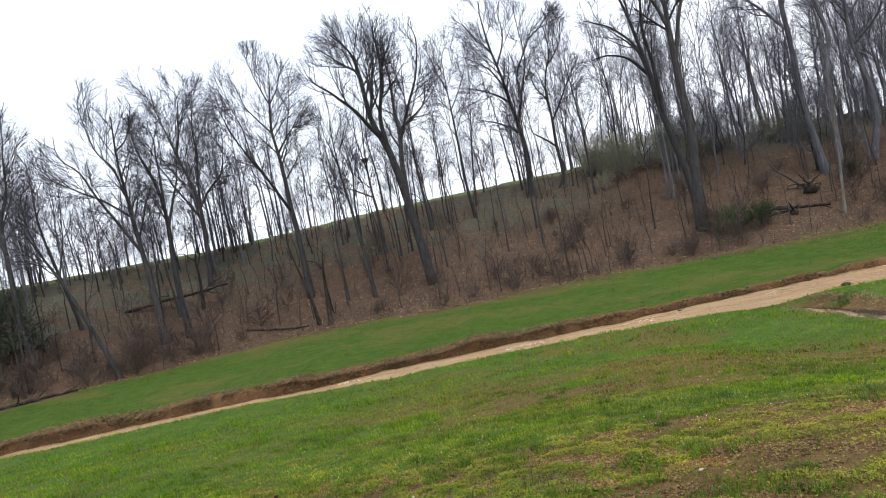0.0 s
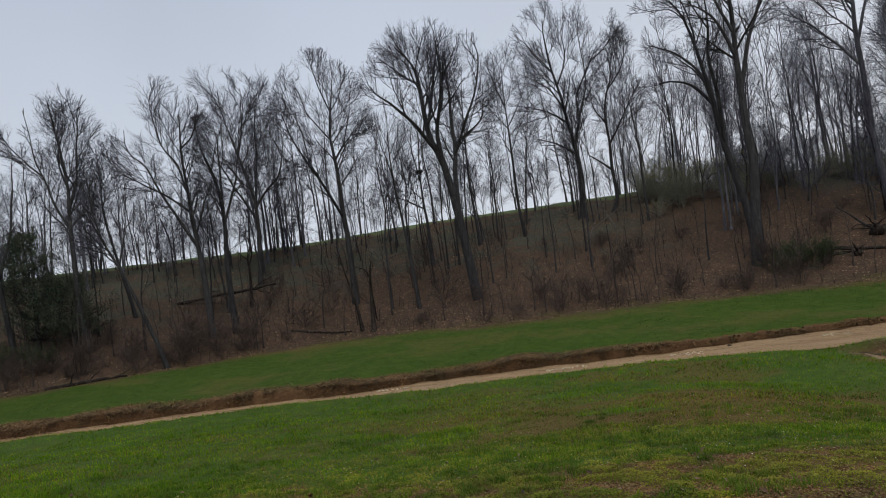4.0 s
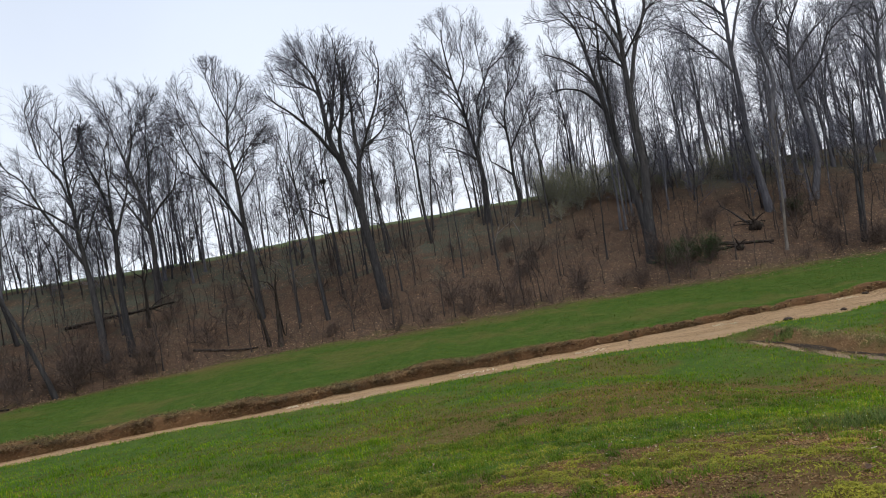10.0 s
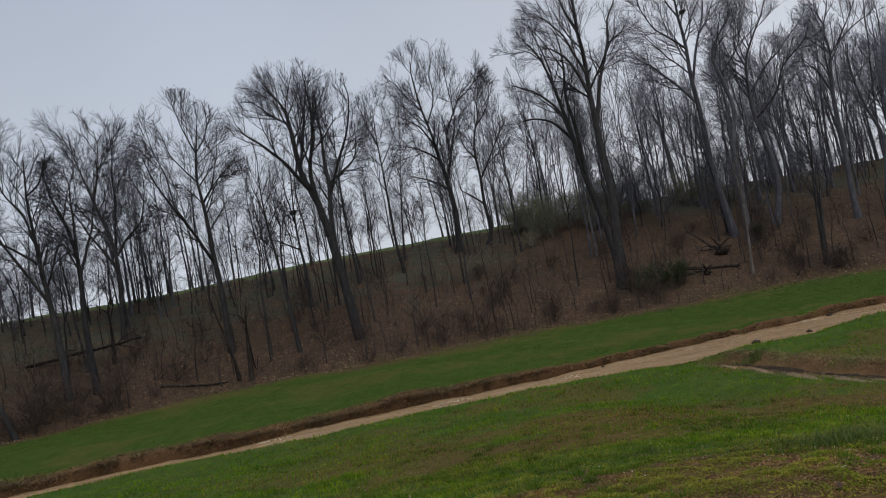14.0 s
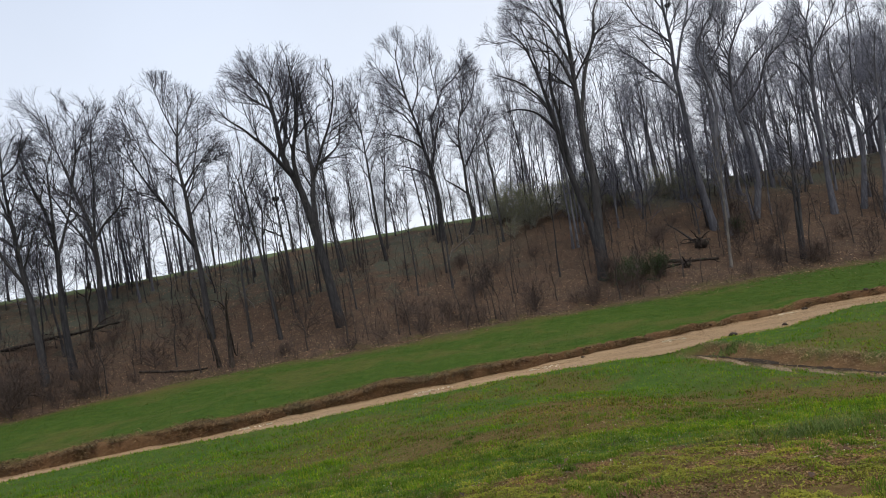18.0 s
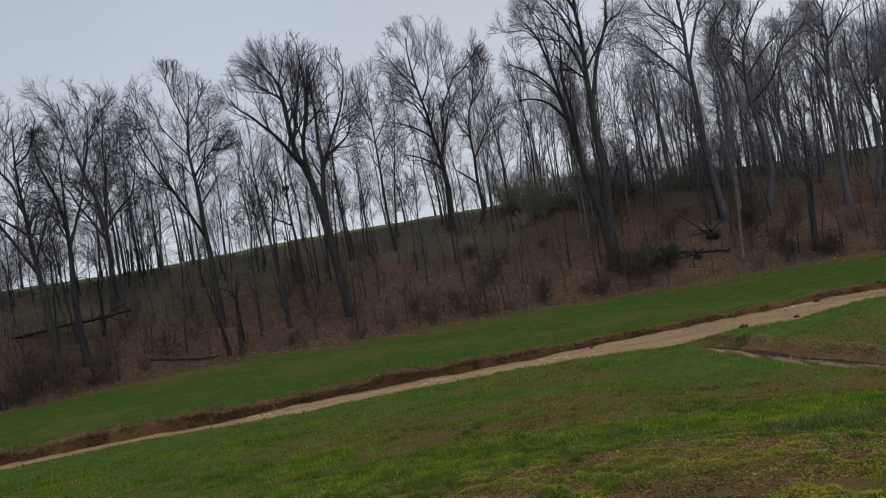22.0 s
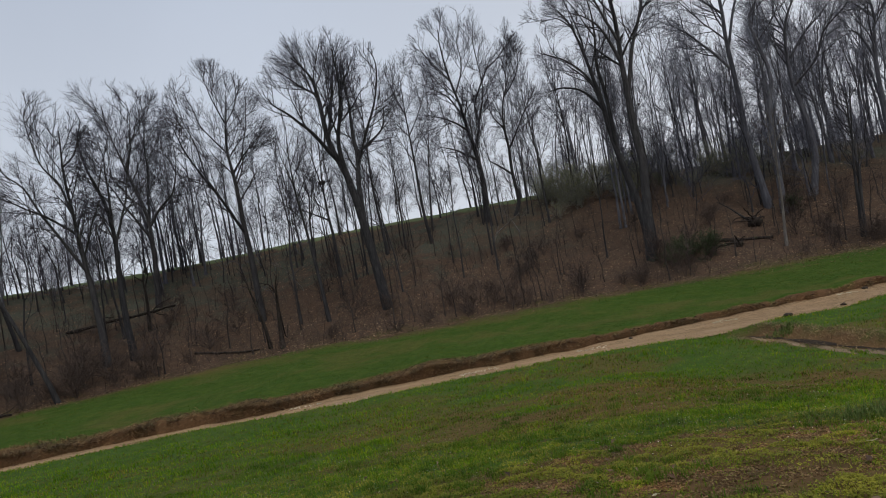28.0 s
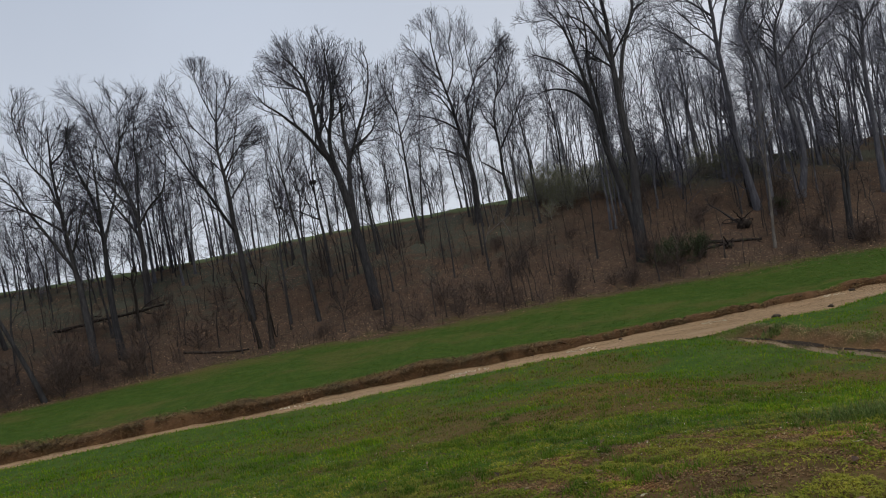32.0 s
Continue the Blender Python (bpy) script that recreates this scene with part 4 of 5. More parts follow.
def wood_tree(name, tall, radius, seed, label, group, low, limbs, wide, mat, twigmat, slant=0.05):
    """A tree of the crowded wood: a drawn-up trunk, a few rising limbs and a narrow crown."""
    rng = np.random.default_rng(seed)
    root = tagged(new(name), label, "tree", group)
    u = np.linspace(0, 1, 12)
    lean, sway = rng.normal(size=2) * slant * tall, np.cumsum(rng.normal(size=(12, 2)), axis=0) * 0.011 * tall
    line = np.column_stack([lean[0] * u ** 1.2 + sway[:, 0] * u, lean[1] * u ** 1.2 + sway[:, 1] * u, 0.97 * tall * u - 0.2])[None]
    rad = np.maximum(radius * (1 - 0.85 * u) * (1 + 0.45 * np.exp(-u * 20)), 0.012)[None]
    foot = low * tall * 0.8
    crown = (np.array([lean[0] * 0.7, lean[1] * 0.7, (foot + tall) / 2]), np.array([wide, wide, (tall - foot) / 2 + 0.2]), np.eye(3))
    a = fan(rng, line, rad, limbs, low, 0.97, 30, lambda w, q: 0.42 * tall * (1.15 - 0.8 * q), 8, 0.55, 0.022, crown, 1.0, 0.07, 0.05)
    b = fan(rng, *a, 6, 0.2, 0.97, 36, lambda w, q: w * 0.5 * (1.2 - 0.6 * q), 5, 0.6, 0.014, crown, 2.0, 0.07)
    c = fan(rng, *b, 5, 0.15, 0.97, 36, lambda w, q: w * 0.6 * (1.2 - 0.5 * q), 3, 0.65, 0.0095, crown, 1.0, 0.06)
    d = fan(rng, *c, 3, 0.1, 0.97, 36, lambda w, q: np.maximum(w * 0.6, 0.25), 2, 0.7, 0.007, crown, 0.7)
    part("trunk", quads("trunk", *tubes(line, rad, 7), mat), root)
    part("branchwork", quads("branchwork", *joined(tubes(*a, 4), tubes(*b, 3)), mat), root, kind="stuff")
    part("twigwork", quads("twigwork", *joined(tubes(*c, 3), tubes(*d, 3)), twigmat), root, "fine leafless grey twigs", "stuff")
    return root


rng = np.random.default_rng(5)
# the last four kinds have haze put into their colours
back = [wood_tree("slim_tree", 8.4 + 0.7 * i, 0.05 + 0.012 * (i % 4), 200 + i, "slim straight leafless tree at the hilltop", "slim trees of the wood", 0.36, 7, 1.5, M_BARK if i < 5 else M_HAZE_TRUNK, M_TWIG if i < 5 else M_HAZE) for i in range(9)]
spots = []
for i in range(74):      # along the hilltop
    x = rng.uniform(-46, 12)
    spots.append((x, float(crest(x)) + rng.uniform(-8, 1.5)))
for i in range(26):      # on the slope
    x = rng.uniform(-36, 14)
    e = float(wood_edge(x))
    spots.append((x, e + rng.uniform(3, 15)))
scatter(back[:5], spots, 6, 0.7, 1.15)
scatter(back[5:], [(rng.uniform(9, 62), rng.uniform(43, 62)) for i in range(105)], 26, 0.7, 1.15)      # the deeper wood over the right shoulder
deep = [wood_tree("wood_tree", 11.5 + 0.6 * i, 0.12 + 0.016 * (i % 3), 210 + i, "leafless tree in the crowded wood on the shoulder", "trees of the deeper wood", 0.38, 9, 2.3, M_HAZE_TRUNK, M_HAZE) for i in range(6)]
spots = []
for i in range(110):
    x = rng.uniform(19, 75)
    spots.append((x, rng.uniform(50, 78) - 0.2 * max(0, x - 40)))
for i in range(45):
    x = rng.uniform(27, 66)
    spots.append((x, rng.uniform(56, 80)))
for i in range(24):
    x = rng.uniform(-62, -34)
    spots.append((x, rng.uniform(24, 50)))
for i in range(34):
    x = rng.uniform(-54, -20)
    spots.append((x, float(crest(x)) + rng.uniform(-7, 8)))
scatter(deep, spots, 16, 0.75, 1.08, 0.78)

spots = []
for i in range(26):      # small trees that close the hilltop
    x = rng.uniform(-52, -12)
    spots.append((x, float(crest(x)) + rng.uniform(-5, 6)))
hilltop = [wood_tree("hilltop_tree", 4.6 + 0.5 * i, 0.045, 290 + i, "small twiggy leafless tree at the hilltop", "small hilltop trees", 0.18, 10, 1.5, M_BARK, M_TWIG) for i in range(4)]
scatter(hilltop, spots, 27, 0.7, 1.2)
beyond = [wood_tree("hilltop_tree", 5.0 + 0.6 * i, 0.04, 295 + i, "small twiggy leafless tree beyond the hilltop", "small trees beyond the hilltop", 0.12, 13, 1.8, M_HAZE_TRUNK, M_HAZE) for i in range(3)]
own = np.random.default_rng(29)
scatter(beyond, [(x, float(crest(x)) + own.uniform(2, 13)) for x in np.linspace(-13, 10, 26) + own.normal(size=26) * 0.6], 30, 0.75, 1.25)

thicket = [plain_tree("thicket_shrub", 3.6 + 0.5 * i, 0.016, 250 + i, "tall bare grey thicket shrub under the crowded trees", "shrub", "thicket shrubs", 8, 5, 3, 1.1, 0.2, mat=M_HAZE_TRUNK, twigmat=M_HAZE, stems=6) for i in range(4)]
spots = [(rng.uniform(13, 66), rng.uniform(48, 66)) for i in range(90)] + [(x, float(crest(x)) - rng.uniform(0, 6)) for x in rng.uniform(-46, -26, 16)]
scatter(thicket, spots, 18, 0.55, 1.2)

saps = [plain_tree("sapling", 2.2 + 0.45 * i, 0.028 + 0.004 * i, 220 + i, "thin bare sapling in the leaf litter", "sapling", "saplings on the slope", 6, 4, 0, 0.6, 0.4, mat=M_SAPLING, twigmat=M_SAPLING) for i in range(6)]
spots = []
for i in range(340):
    x = rng.uniform(-38, 40)
    e = float(wood_edge(x))
    spots.append((x, e + 0.3 + 18 * rng.random() ** 1.3))
scatter(saps, spots, 7, 0.5, 1.2)
under = [plain_tree("understorey_tree", 4.2 + 0.5 * i, 0.05, 230 + i, "crooked small tree with low tangled branches at the hilltop", "tree", "understorey trees", 14, 6, 4, 1.9, 0.15) for i in range(4)]
scatter(under, [(x, float(crest(x)) + rng.uniform(-9, 1)) for x in np.concatenate([rng.uniform(-50, -22, 70), rng.uniform(-22, -13, 10), rng.uniform(7, 16, 10)])] + [(rng.uniform(12, 60), rng.uniform(43, 58)) for i in range(60)], 17, 0.7, 1.25)

brush = [plain_tree("brush", 1.2 + 0.2 * i, 0.009, 240 + i, "bare reddish-brown twiggy shrub", "shrub", "brush along the wood's edge", 6, 4, 2, 0.8, 0.15, mat=M_BRUSH, twigmat=M_BRUSH, stems=6) for i in range(6)]
spots = []
for i in range(120):
    x = rng.uniform(-38, 40)
    e = float(wood_edge(x))
    spots.append((x, e + 0.2 + 11 * rng.random() ** 2))
tangle = np.random.default_rng(33)
spots += [(x, float(wood_edge(x)) + tangle.uniform(0.0, 2.6)) for x in tangle.uniform(-27, -15, 17)]
spots = [(x, y) for x, y in spots if not (-14 < x < -9.5 and y < 39)]
scatter(brush, spots, 8, 0.4, 1.25)


def undergrowth():
    """Thin stems, briars and dead stalks that fill the wood's floor."""
    rng = np.random.default_rng(19)
    N = 6500
    x = rng.uniform(-40, 42, N)
    e = wood_edge(x)
    y = e - 0.3 + np.where(x > 8, 24, 17) * rng.random(N) ** 1.5
    k = rng.random(N) < 1.5 * (vnoise(x * 0.45, y * 0.45, 28) * 0.6 + vnoise(x * 1.6, y * 1.6, 29) * 0.4) - 0.25
    x, y = x[k], y[k]
    N = len(x)
    u = np.linspace(0, 1, 4)
    tall = rng.uniform(0.25, 1.0, N) ** 1.3
    lean = rng.normal(size=(N, 2)) * 0.3 * tall[:, None]
    P = np.stack([x[:, None] + lean[:, :1] * u ** 1.5, y[:, None] + lean[:, 1:] * u ** 1.5, (height(x, y) - 0.03)[:, None] + tall[:, None] * u], -1)
    R = np.outer(rng.uniform(0.008, 0.02, N), 1 - 0.7 * u)
    a = grow(rng, P, R, 3, 0.25, 0.95, 42, lambda w, q: w * 0.5, 2, 0.1, 0.6, 0.006, 0.2)
    me = quads("undergrowth", *joined(tubes(P, R, 3), tubes(*a, 3)), M_BRUSH)
    tagged(new("undergrowth", me), "tangle of thin brown stems and briars on the wood's floor", "undergrowth", kind="stuff")


undergrowth()


# ---- evergreens and budding shrubs ----
green = [plain_tree("evergreen_bush", 1.0 + 0.15 * i, 0.012, 260 + i, "low dark green leafy bush among the leaf litter", "bush", "dark bushes", 6, 4, 0, 0.8, 0.1, mat=M_BRUSH, twigmat=M_BRUSH, stems=7, budmat=M_GREEN, buds=4500, budsize=0.026) for i in range(3)]
scatter(green, [(10.9, 37.3), (12.0, 37.0), (10.0, 37.0), (-30.0, 27.5), (-28.0, 27.6), (-31.5, 26.6), (-26.5, 28.3), (-29.2, 26.6), (-33.0, 26.2), (19.0, 42.0)], 9, 0.8, 1.2)
budding = [plain_tree("budding_shrub", 2.3 + 0.4 * i, 0.012, 270 + i, "tall shrub with thin green spring buds at the hilltop", "shrub", "budding shrubs", 8, 5, 2, 1.0, 0.15, mat=M_OLIVE, twigmat=M_OLIVE, stems=7, budmat=M_BUD, buds=800, budsize=0.03) for i in range(4)]
spots = [(rng.uniform(5.5, 14), rng.uniform(48.5, 55)) for i in range(24)]
own = np.random.default_rng(31)
spots += [(x, float(crest(x)) - own.uniform(0.2, 5)) for x in own.uniform(5, 14, 22)]
spots += [(x, float(crest(x)) - own.uniform(2, 7)) for x in own.uniform(11, 22, 18)]
scatter(budding, spots, 10, 0.5, 1.05)
for i in range(34):      # slim trees that close the hilltop behind the hedge
    x = own.uniform(4, 14)
    y, k = float(crest(x)) + own.uniform(-4, 5), own.uniform(0.7, 1.05)
    copy_thing(back[5 + i % 4], Matrix()).matrix_basis = Matrix.LocRotScale((x, y, float(height(x, y))), Euler((0, 0, own.random() * 6.28)), (k, k, k))


def cedar(x, y, tall, wide, seed):
    rng = np.random.default_rng(seed)
    root = tagged(base("cedar", x, y), "dense dark evergreen cedar at the wood's edge", "evergreen tree")
    u = np.linspace(0, 1, 10)
    P = np.column_stack([0.1 * np.sin(u * 4), 0.1 * np.cos(u * 3) - 0.1, tall * u - 0.2])[None]
    R = (0.14 * (1 - 0.9 * u))[None]
    part("trunk", quads("trunk", *tubes(P, R, 7), M_BARK), root)
    a = grow(rng, P, R, 90, 0.06, 0.99, 68, lambda w, q: wide * np.minimum(1.0, 1.9 * np.sqrt(np.clip(1.02 - q, 0, 1))), 5, 0.16, 0.4, 0.012, 0.12)
    b = grow(rng, *a, 7, 0.2, 1.0, 40, lambda w, q: w * 0.4, 3, 0.1, 0.6, 0.006, 0.2)
    part("branchwork", quads("branchwork", *joined(tubes(*a, 4), tubes(*b, 3)), M_BARK), root, kind="stuff")
    tips = b[0][:, 1:].reshape(-1, 3)
    tips = np.repeat(tips, 18, axis=0) + rng.normal(size=(len(tips) * 18, 3)) * 0.1
    part("foliage", quads("foliage", *flakes(rng, tips, 0.036), M_CEDAR, False), root, "dense dark green scale foliage", "stuff")
    return root


cedar(-28.4, 30.2, 6.2, 1.45, 301)
cedar(-31.5, 28.4, 3.4, 1.5, 302)
cedar(-26.8, 31.0, 3.6, 1.5, 303)
cedar(-34.8, 28.0, 3.8, 1.5, 304)


# ---- the creek's banks ----
def blade_mesh(name, rng, x, y, z, tall, wide, lean, mat, tip=None):
    """Bent grass blades of three triangles each; lean is the sideways reach of the tip over its height."""
    N = len(x)
    a = rng.random(N) * 2 * np.pi
    side = np.column_stack([np.cos(a), np.sin(a), 0 * a]) * (wide * 0.5)[:, None]
    b = a + np.pi / 2 + rng.normal(size=N) * 0.4
    lay = np.column_stack([np.cos(b), np.sin(b), 0 * b]) * (lean * tall)[:, None]
    if tip is not None:
        lay = lay + np.asarray(tip) * tall[:, None]
    p = np.column_stack([x, y, z])
    mid = p + lay * 0.35 + np.array([0, 0, 1.0]) * (tall * 0.62)[:, None]
    end = p + lay + np.array([0, 0, 1.0]) * (tall * (1 - 0.3 * np.minimum(lean, 1.5)))[:, None]
    v = np.stack([p - side, p + side, mid - side * 0.8, mid + side * 0.8, end], 1).reshape(-1, 3)
    k = np.arange(N)[:, None] * 5
    f = np.concatenate([k + [0, 1, 3], k + [0, 3, 2], k + [2, 3, 4]], 1).reshape(-1, 3)
    return quads(name, v, f, mat, False)


def bank_grass():
    rng = np.random.default_rng(51)
    N = 95000
    tuft, hang = rng.uniform(-36, 42, 1100), rng.random(1100)
    k = rng.integers(1100, size=N)
    x = tuft[k] + rng.normal(size=N) * 0.13
    west = sstep(3.5, 0.5, x)
    keep = rng.random(N) < (0.2 + 0.8 * west) * (0.2 + 1.1 * sstep(0.3, 0.62, vnoise(x * 0.7, 0 * x, 53) * 0.65 + vnoise(x * 2.3, 0 * x, 57) * 0.35))
    x, west, k = x[keep], west[keep], k[keep]
    N = len(x)
    y = far_edge(x) + 0.06 + (0.16 + 1.35 * west * (0.3 + 0.9 * vnoise(x * 0.35, 0 * x, 56))) * hang[k] * rng.random(N) ** 0.7 + 0.12 * rng.normal(size=N) * west
    me = blade_mesh("bank_grass", rng, x, y, height(x, y) - 0.02, rng.uniform(0.07, 0.22, N) * (0.7 + 0.5 * hang[k]) * (0.7 + 0.3 * west), rng.uniform(0.012, 0.024, N), rng.uniform(0.9, 2.6, N), M_DRY, (0, -0.75, -0.4))
    tagged(new("bank_grass", me), "matted dry brown grass drooping over the creek bank", "dry grass", kind="stuff")
    x = rng.uniform(-36, 42, 26000)
    x = x[rng.random(len(x)) < (0.18 + 0.82 * sstep(4, -1, x)) * (0.2 + 1.0 * sstep(0.35, 0.7, vnoise(x * 1.1, 0 * x, 54)))]
    N = len(x)
    y = far_edge(x) + rng.uniform(-0.02, 0.22, N)
    me = blade_mesh("bank_thatch", rng, x, y, height(x, y) - 0.02, rng.uniform(0.05, 0.16, N), rng.uniform(0.01, 0.02, N), rng.uniform(0.8, 2.2, N), M_DRY, (0, -0.9, -0.7))
    tagged(new("bank_thatch", me), "dead red-brown grass hanging down the bank's face", "dry grass", kind="stuff")
    N = 5000
    x = rng.uniform(-36, 42, N)
    y = near_edge(x) - 0.25 - np.abs(rng.normal(size=N)) * 0.12
    me = blade_mesh("edge_grass", rng, x, y, height(x, y) - 0.02, rng.uniform(0.05, 0.13, N), rng.uniform(0.012, 0.022, N), rng.uniform(0.3, 0.9, N), M_BLADE)
    tagged(new("edge_grass", me), "longer green grass along the water's edge", "grass", kind="stuff")


def lump(name, size, seed, mat, flat=0.6):
    """A worn stone or clod of earth."""
    rng = np.random.default_rng(seed)
    bm = bmesh.new()
    bmesh.ops.create_icosphere(bm, subdivisions=2, radius=1)
    o = Vector(rng.normal(size=3) * 10)
    for v in bm.verts:
        v.co *= (0.75 + 0.5 * noise.noise(v.co * 1.3 + o)) * size
        v.co.z *= flat
    me = bpy.data.meshes.new(name)
    bm.to_mesh(me)
    bm.free()
    me.materials.append(mat)
    for f in me.polygons:
        f.use_smooth = True
    return me


def stones():
    at = [(9.3, 22.35, 0.2), (11.2, 22.6, 0.13), (13.4, 25.3, 0.14), (4.4, 23.4, 0.09), (16.2, 25.9, 0.12)]
    for i, (x, y, s) in enumerate(at):
        ob = new("stone", lump("stone", s, 400 + i, M_STONE))
        ob.location = (x, y, max(WATER, float(height(x, y))) + s * 0.1)
        tagged(ob, "wet brown stone in the muddy creek", "stone", "creek stones")
    rng = np.random.default_rng(55)
    shapes = [lump("clod", 0.13, 420 + i, M_CLOD) for i in range(5)]
    vs, fs, k = [], [], 0
    for i in range(420):
        me = shapes[i % 5]
        v = np.array([q.co for q in me.vertices])
        f = np.array([q.vertices[:] for q in me.polygons])
        x = rng.uniform(-34, 40)
        y = float(far_edge(x)) + rng.normal() * 0.12 + 0.12
        s, a = rng.uniform(0.2, 0.8), rng.random() * 6.28
        c, d = math.cos(a), math.sin(a)
        v = np.column_stack([v[:, 0] * c - v[:, 1] * d, v[:, 0] * d + v[:, 1] * c, v[:, 2] * 0.7]) * s + (x, y, float(height(x, y)))
        vs.append(v)
        fs.append(f + k)
        k += len(v)
    for me in shapes:
        bpy.data.meshes.remove(me)
    tagged(new("bank_clods", quads("bank_clods", np.concatenate(vs), np.concatenate(fs), M_CLOD)), "crumbled red-brown earth along the undercut bank", "earth", kind="stuff")


def riffle(x, y, long, wide, seed):
    """A patch of broken water, its reflected light laid on as pale flakes."""
    rng = np.random.default_rng(seed)
    N = int(45 * long)
    u, v = rng.uniform(-1, 1, N), rng.normal(size=N) * 0.4
    px, py = x + u * long * 0.5, y + v * wide + 0.13 * u * long * 0.5
    at = np.column_stack([px, py, WATER + 0.016 + 0.02 * rng.random(N)])
    tagged(new("riffle", quads("riffle", *flakes(rng, at, 0.04, 3.0), M_GLINT, False)), "pale flakes coloured as light glinting on rippled muddy water", "ripples", kind="stuff")


bank_grass()
stones()
for i, (x, y, a, b) in enumerate([(-0.9, 22.0, 1.3, 0.25), (-6.6, 21.2, 1.0, 0.2), (2.9, 22.5, 1.1, 0.25), (7.7, 23.5, 0.9, 0.25), (12.5, 24.9, 0.7, 0.2)]):
    riffle(x, y, a, b, 450 + i)


# ---- lawn: blades, weeds, flecks and fallen leaves ----
def spread(rng, count, near, far):
    """Points over the lawn, thinning with distance."""
    r = near * (far / near) ** rng.random(count)
    a = rng.uniform(-0.86, 0.80, count)
    return r * np.sin(a), r * np.cos(a)


def lawn():
    rng = np.random.default_rng(61)
    x, y = spread(rng, 230000, 3.0, 30.0)
    ok = y < near_edge(x) - 0.22
    d, s = ditch(x, y)
    ok &= ~((np.abs(d - 0.2) < 0.4 * rng.random(len(x)) + 0.4) & (s > -0.05) & (s < 1.1))
    x, y = x[ok], y[ok]
    w = worn(x, y)
    r = np.hypot(x, y)
    big = np.clip(r / 7, 0.8, 2.6)
    lush = vnoise(x * 0.8, y * 0.8, 62)
    tall = rng.uniform(0.025, 0.06, len(x)) * (0.45 + 1.3 * lush * vnoise(x * 2.7, y * 2.7, 65) * 1.6) * big ** 0.4
    g = rng.random(len(x)) > w * 0.9
    tuft = vnoise(x * 3.1, y * 3.1, 71) * 0.6 + vnoise(x * 7.5, y * 7.5, 75) * 0.4
    g &= rng.random(len(x)) < 0.25 + 1.5 * sstep(0.3, 0.62, tuft)
    tall = tall * (0.6 + 0.9 * tuft)
    gap = (y - 0.13 * x < 7.2) & (vnoise(x * 2.1, y * 2.4, 68) * 0.6 + vnoise(x * 5, y * 5, 69) * 0.4 < 0.5)
    g &= ~gap | (rng.random(len(x)) < 0.5)
    g &= rng.random(len(x)) > 0.95 * bare_soil(x, y)
    bare = (rng.random(len(x)) < 0.6) & (y - 0.13 * x < 7.2)
    weed = ~g & ~bare
    me = blade_mesh("lawn_grass", rng, x[g], y[g], height(x[g], y[g]) - 0.005, tall[g], 0.006 * big[g], rng.uniform(0.2, 1.3, g.sum()), M_BLADE)
    tagged(new("lawn_grass", me), "short damp green lawn grass", "grass", kind="stuff")
    me = blade_mesh("weeds", rng, x[weed], y[weed], height(x[weed], y[weed]) - 0.005, tall[weed] * 0.7, 0.009 * big[weed], rng.uniform(0.5, 1.6, weed.sum()), M_WEED)
    tagged(new("weeds", me), "thin olive and brown weeds in worn turf", "weeds", kind="stuff")
    # the turf underfoot and behind
    a, r = rng.uniform(0, 2 * np.pi, 170000), 14 * rng.random(170000) ** 0.62
    k = (np.abs(a - np.pi / 2) > 0.75) | (r < 3.1)
    k &= rng.random(len(r)) > 0.7 * bare_soil(r * np.cos(a), r * np.sin(a))
    x, y = r[k] * np.cos(a[k]), r[k] * np.sin(a[k])
    me = blade_mesh("turf", rng, x, y, height(x, y) - 0.005, rng.uniform(0.02, 0.06, len(x)), 0.007 + 0.0006 * np.hypot(x, y), rng.uniform(0.3, 1.3, len(x)), M_BLADE)
    tagged(new("turf", me), "short damp green lawn grass underfoot", "grass", kind="stuff")
    # low leafy weeds, yellow moss and dead bits, each in patches of its own
    x, y = spread(rng, 300000, 3.0, 10.0)
    p = vnoise(x * 0.9 + 5, y * 1.1, 63) * 0.7 + vnoise(x * 3.5, y * 3.5, 66) * 0.3
    w = worn(x, y)
    z = height(x, y)
    clump = vnoise(x * 5.5, y * 5.5, 70) * 0.7 + vnoise(x * 13, y * 13, 73) * 0.3
    mound = 0.035 * sstep(0.45, 0.7, clump)
    dice = rng.random(len(x))
    sparse = rng.random(len(x)) < 0.88 * bare_soil(x, y)
    for name, chosen, size, mat, label in (
            ("clover", ~sparse & (clump > 0.38) & (p < 0.55) & (dice < 0.25 + w * 0.7), 0.011, M_CLOVER, "low green leafy weeds in thin turf"),
            ("moss", ~sparse & (clump > 0.36) & (p >= 0.5) & (dice > 0.85 - w * 0.7), 0.011, M_MOSS, "low yellow-green moss in patches"),
            ("dead_bits", (clump < 0.52) & (p <= 0.68) & (dice < 0.15 + w), 0.013, M_BIT, "rust-brown leaf and bark crumbs on bare soil")):
        k = chosen
        at = np.column_stack([x[k], y[k], z[k] + rng.uniform(0.002, 0.015, k.sum()) + mound[k]])
        tagged(new(name, quads(name, *flakes(rng, at, size, 1.0), mat, False)), label, name.replace("_", " "), kind="stuff")
    # short blades crowded on the same clumps
    k = ~sparse & (clump > 0.45) & (rng.random(len(x)) < 0.34)
    cx, cy = x[k] + rng.normal(size=k.sum()) * 0.01, y[k] + rng.normal(size=k.sum()) * 0.01
    yellow = p[k] + 0.15 * rng.normal(size=k.sum()) > 0.47
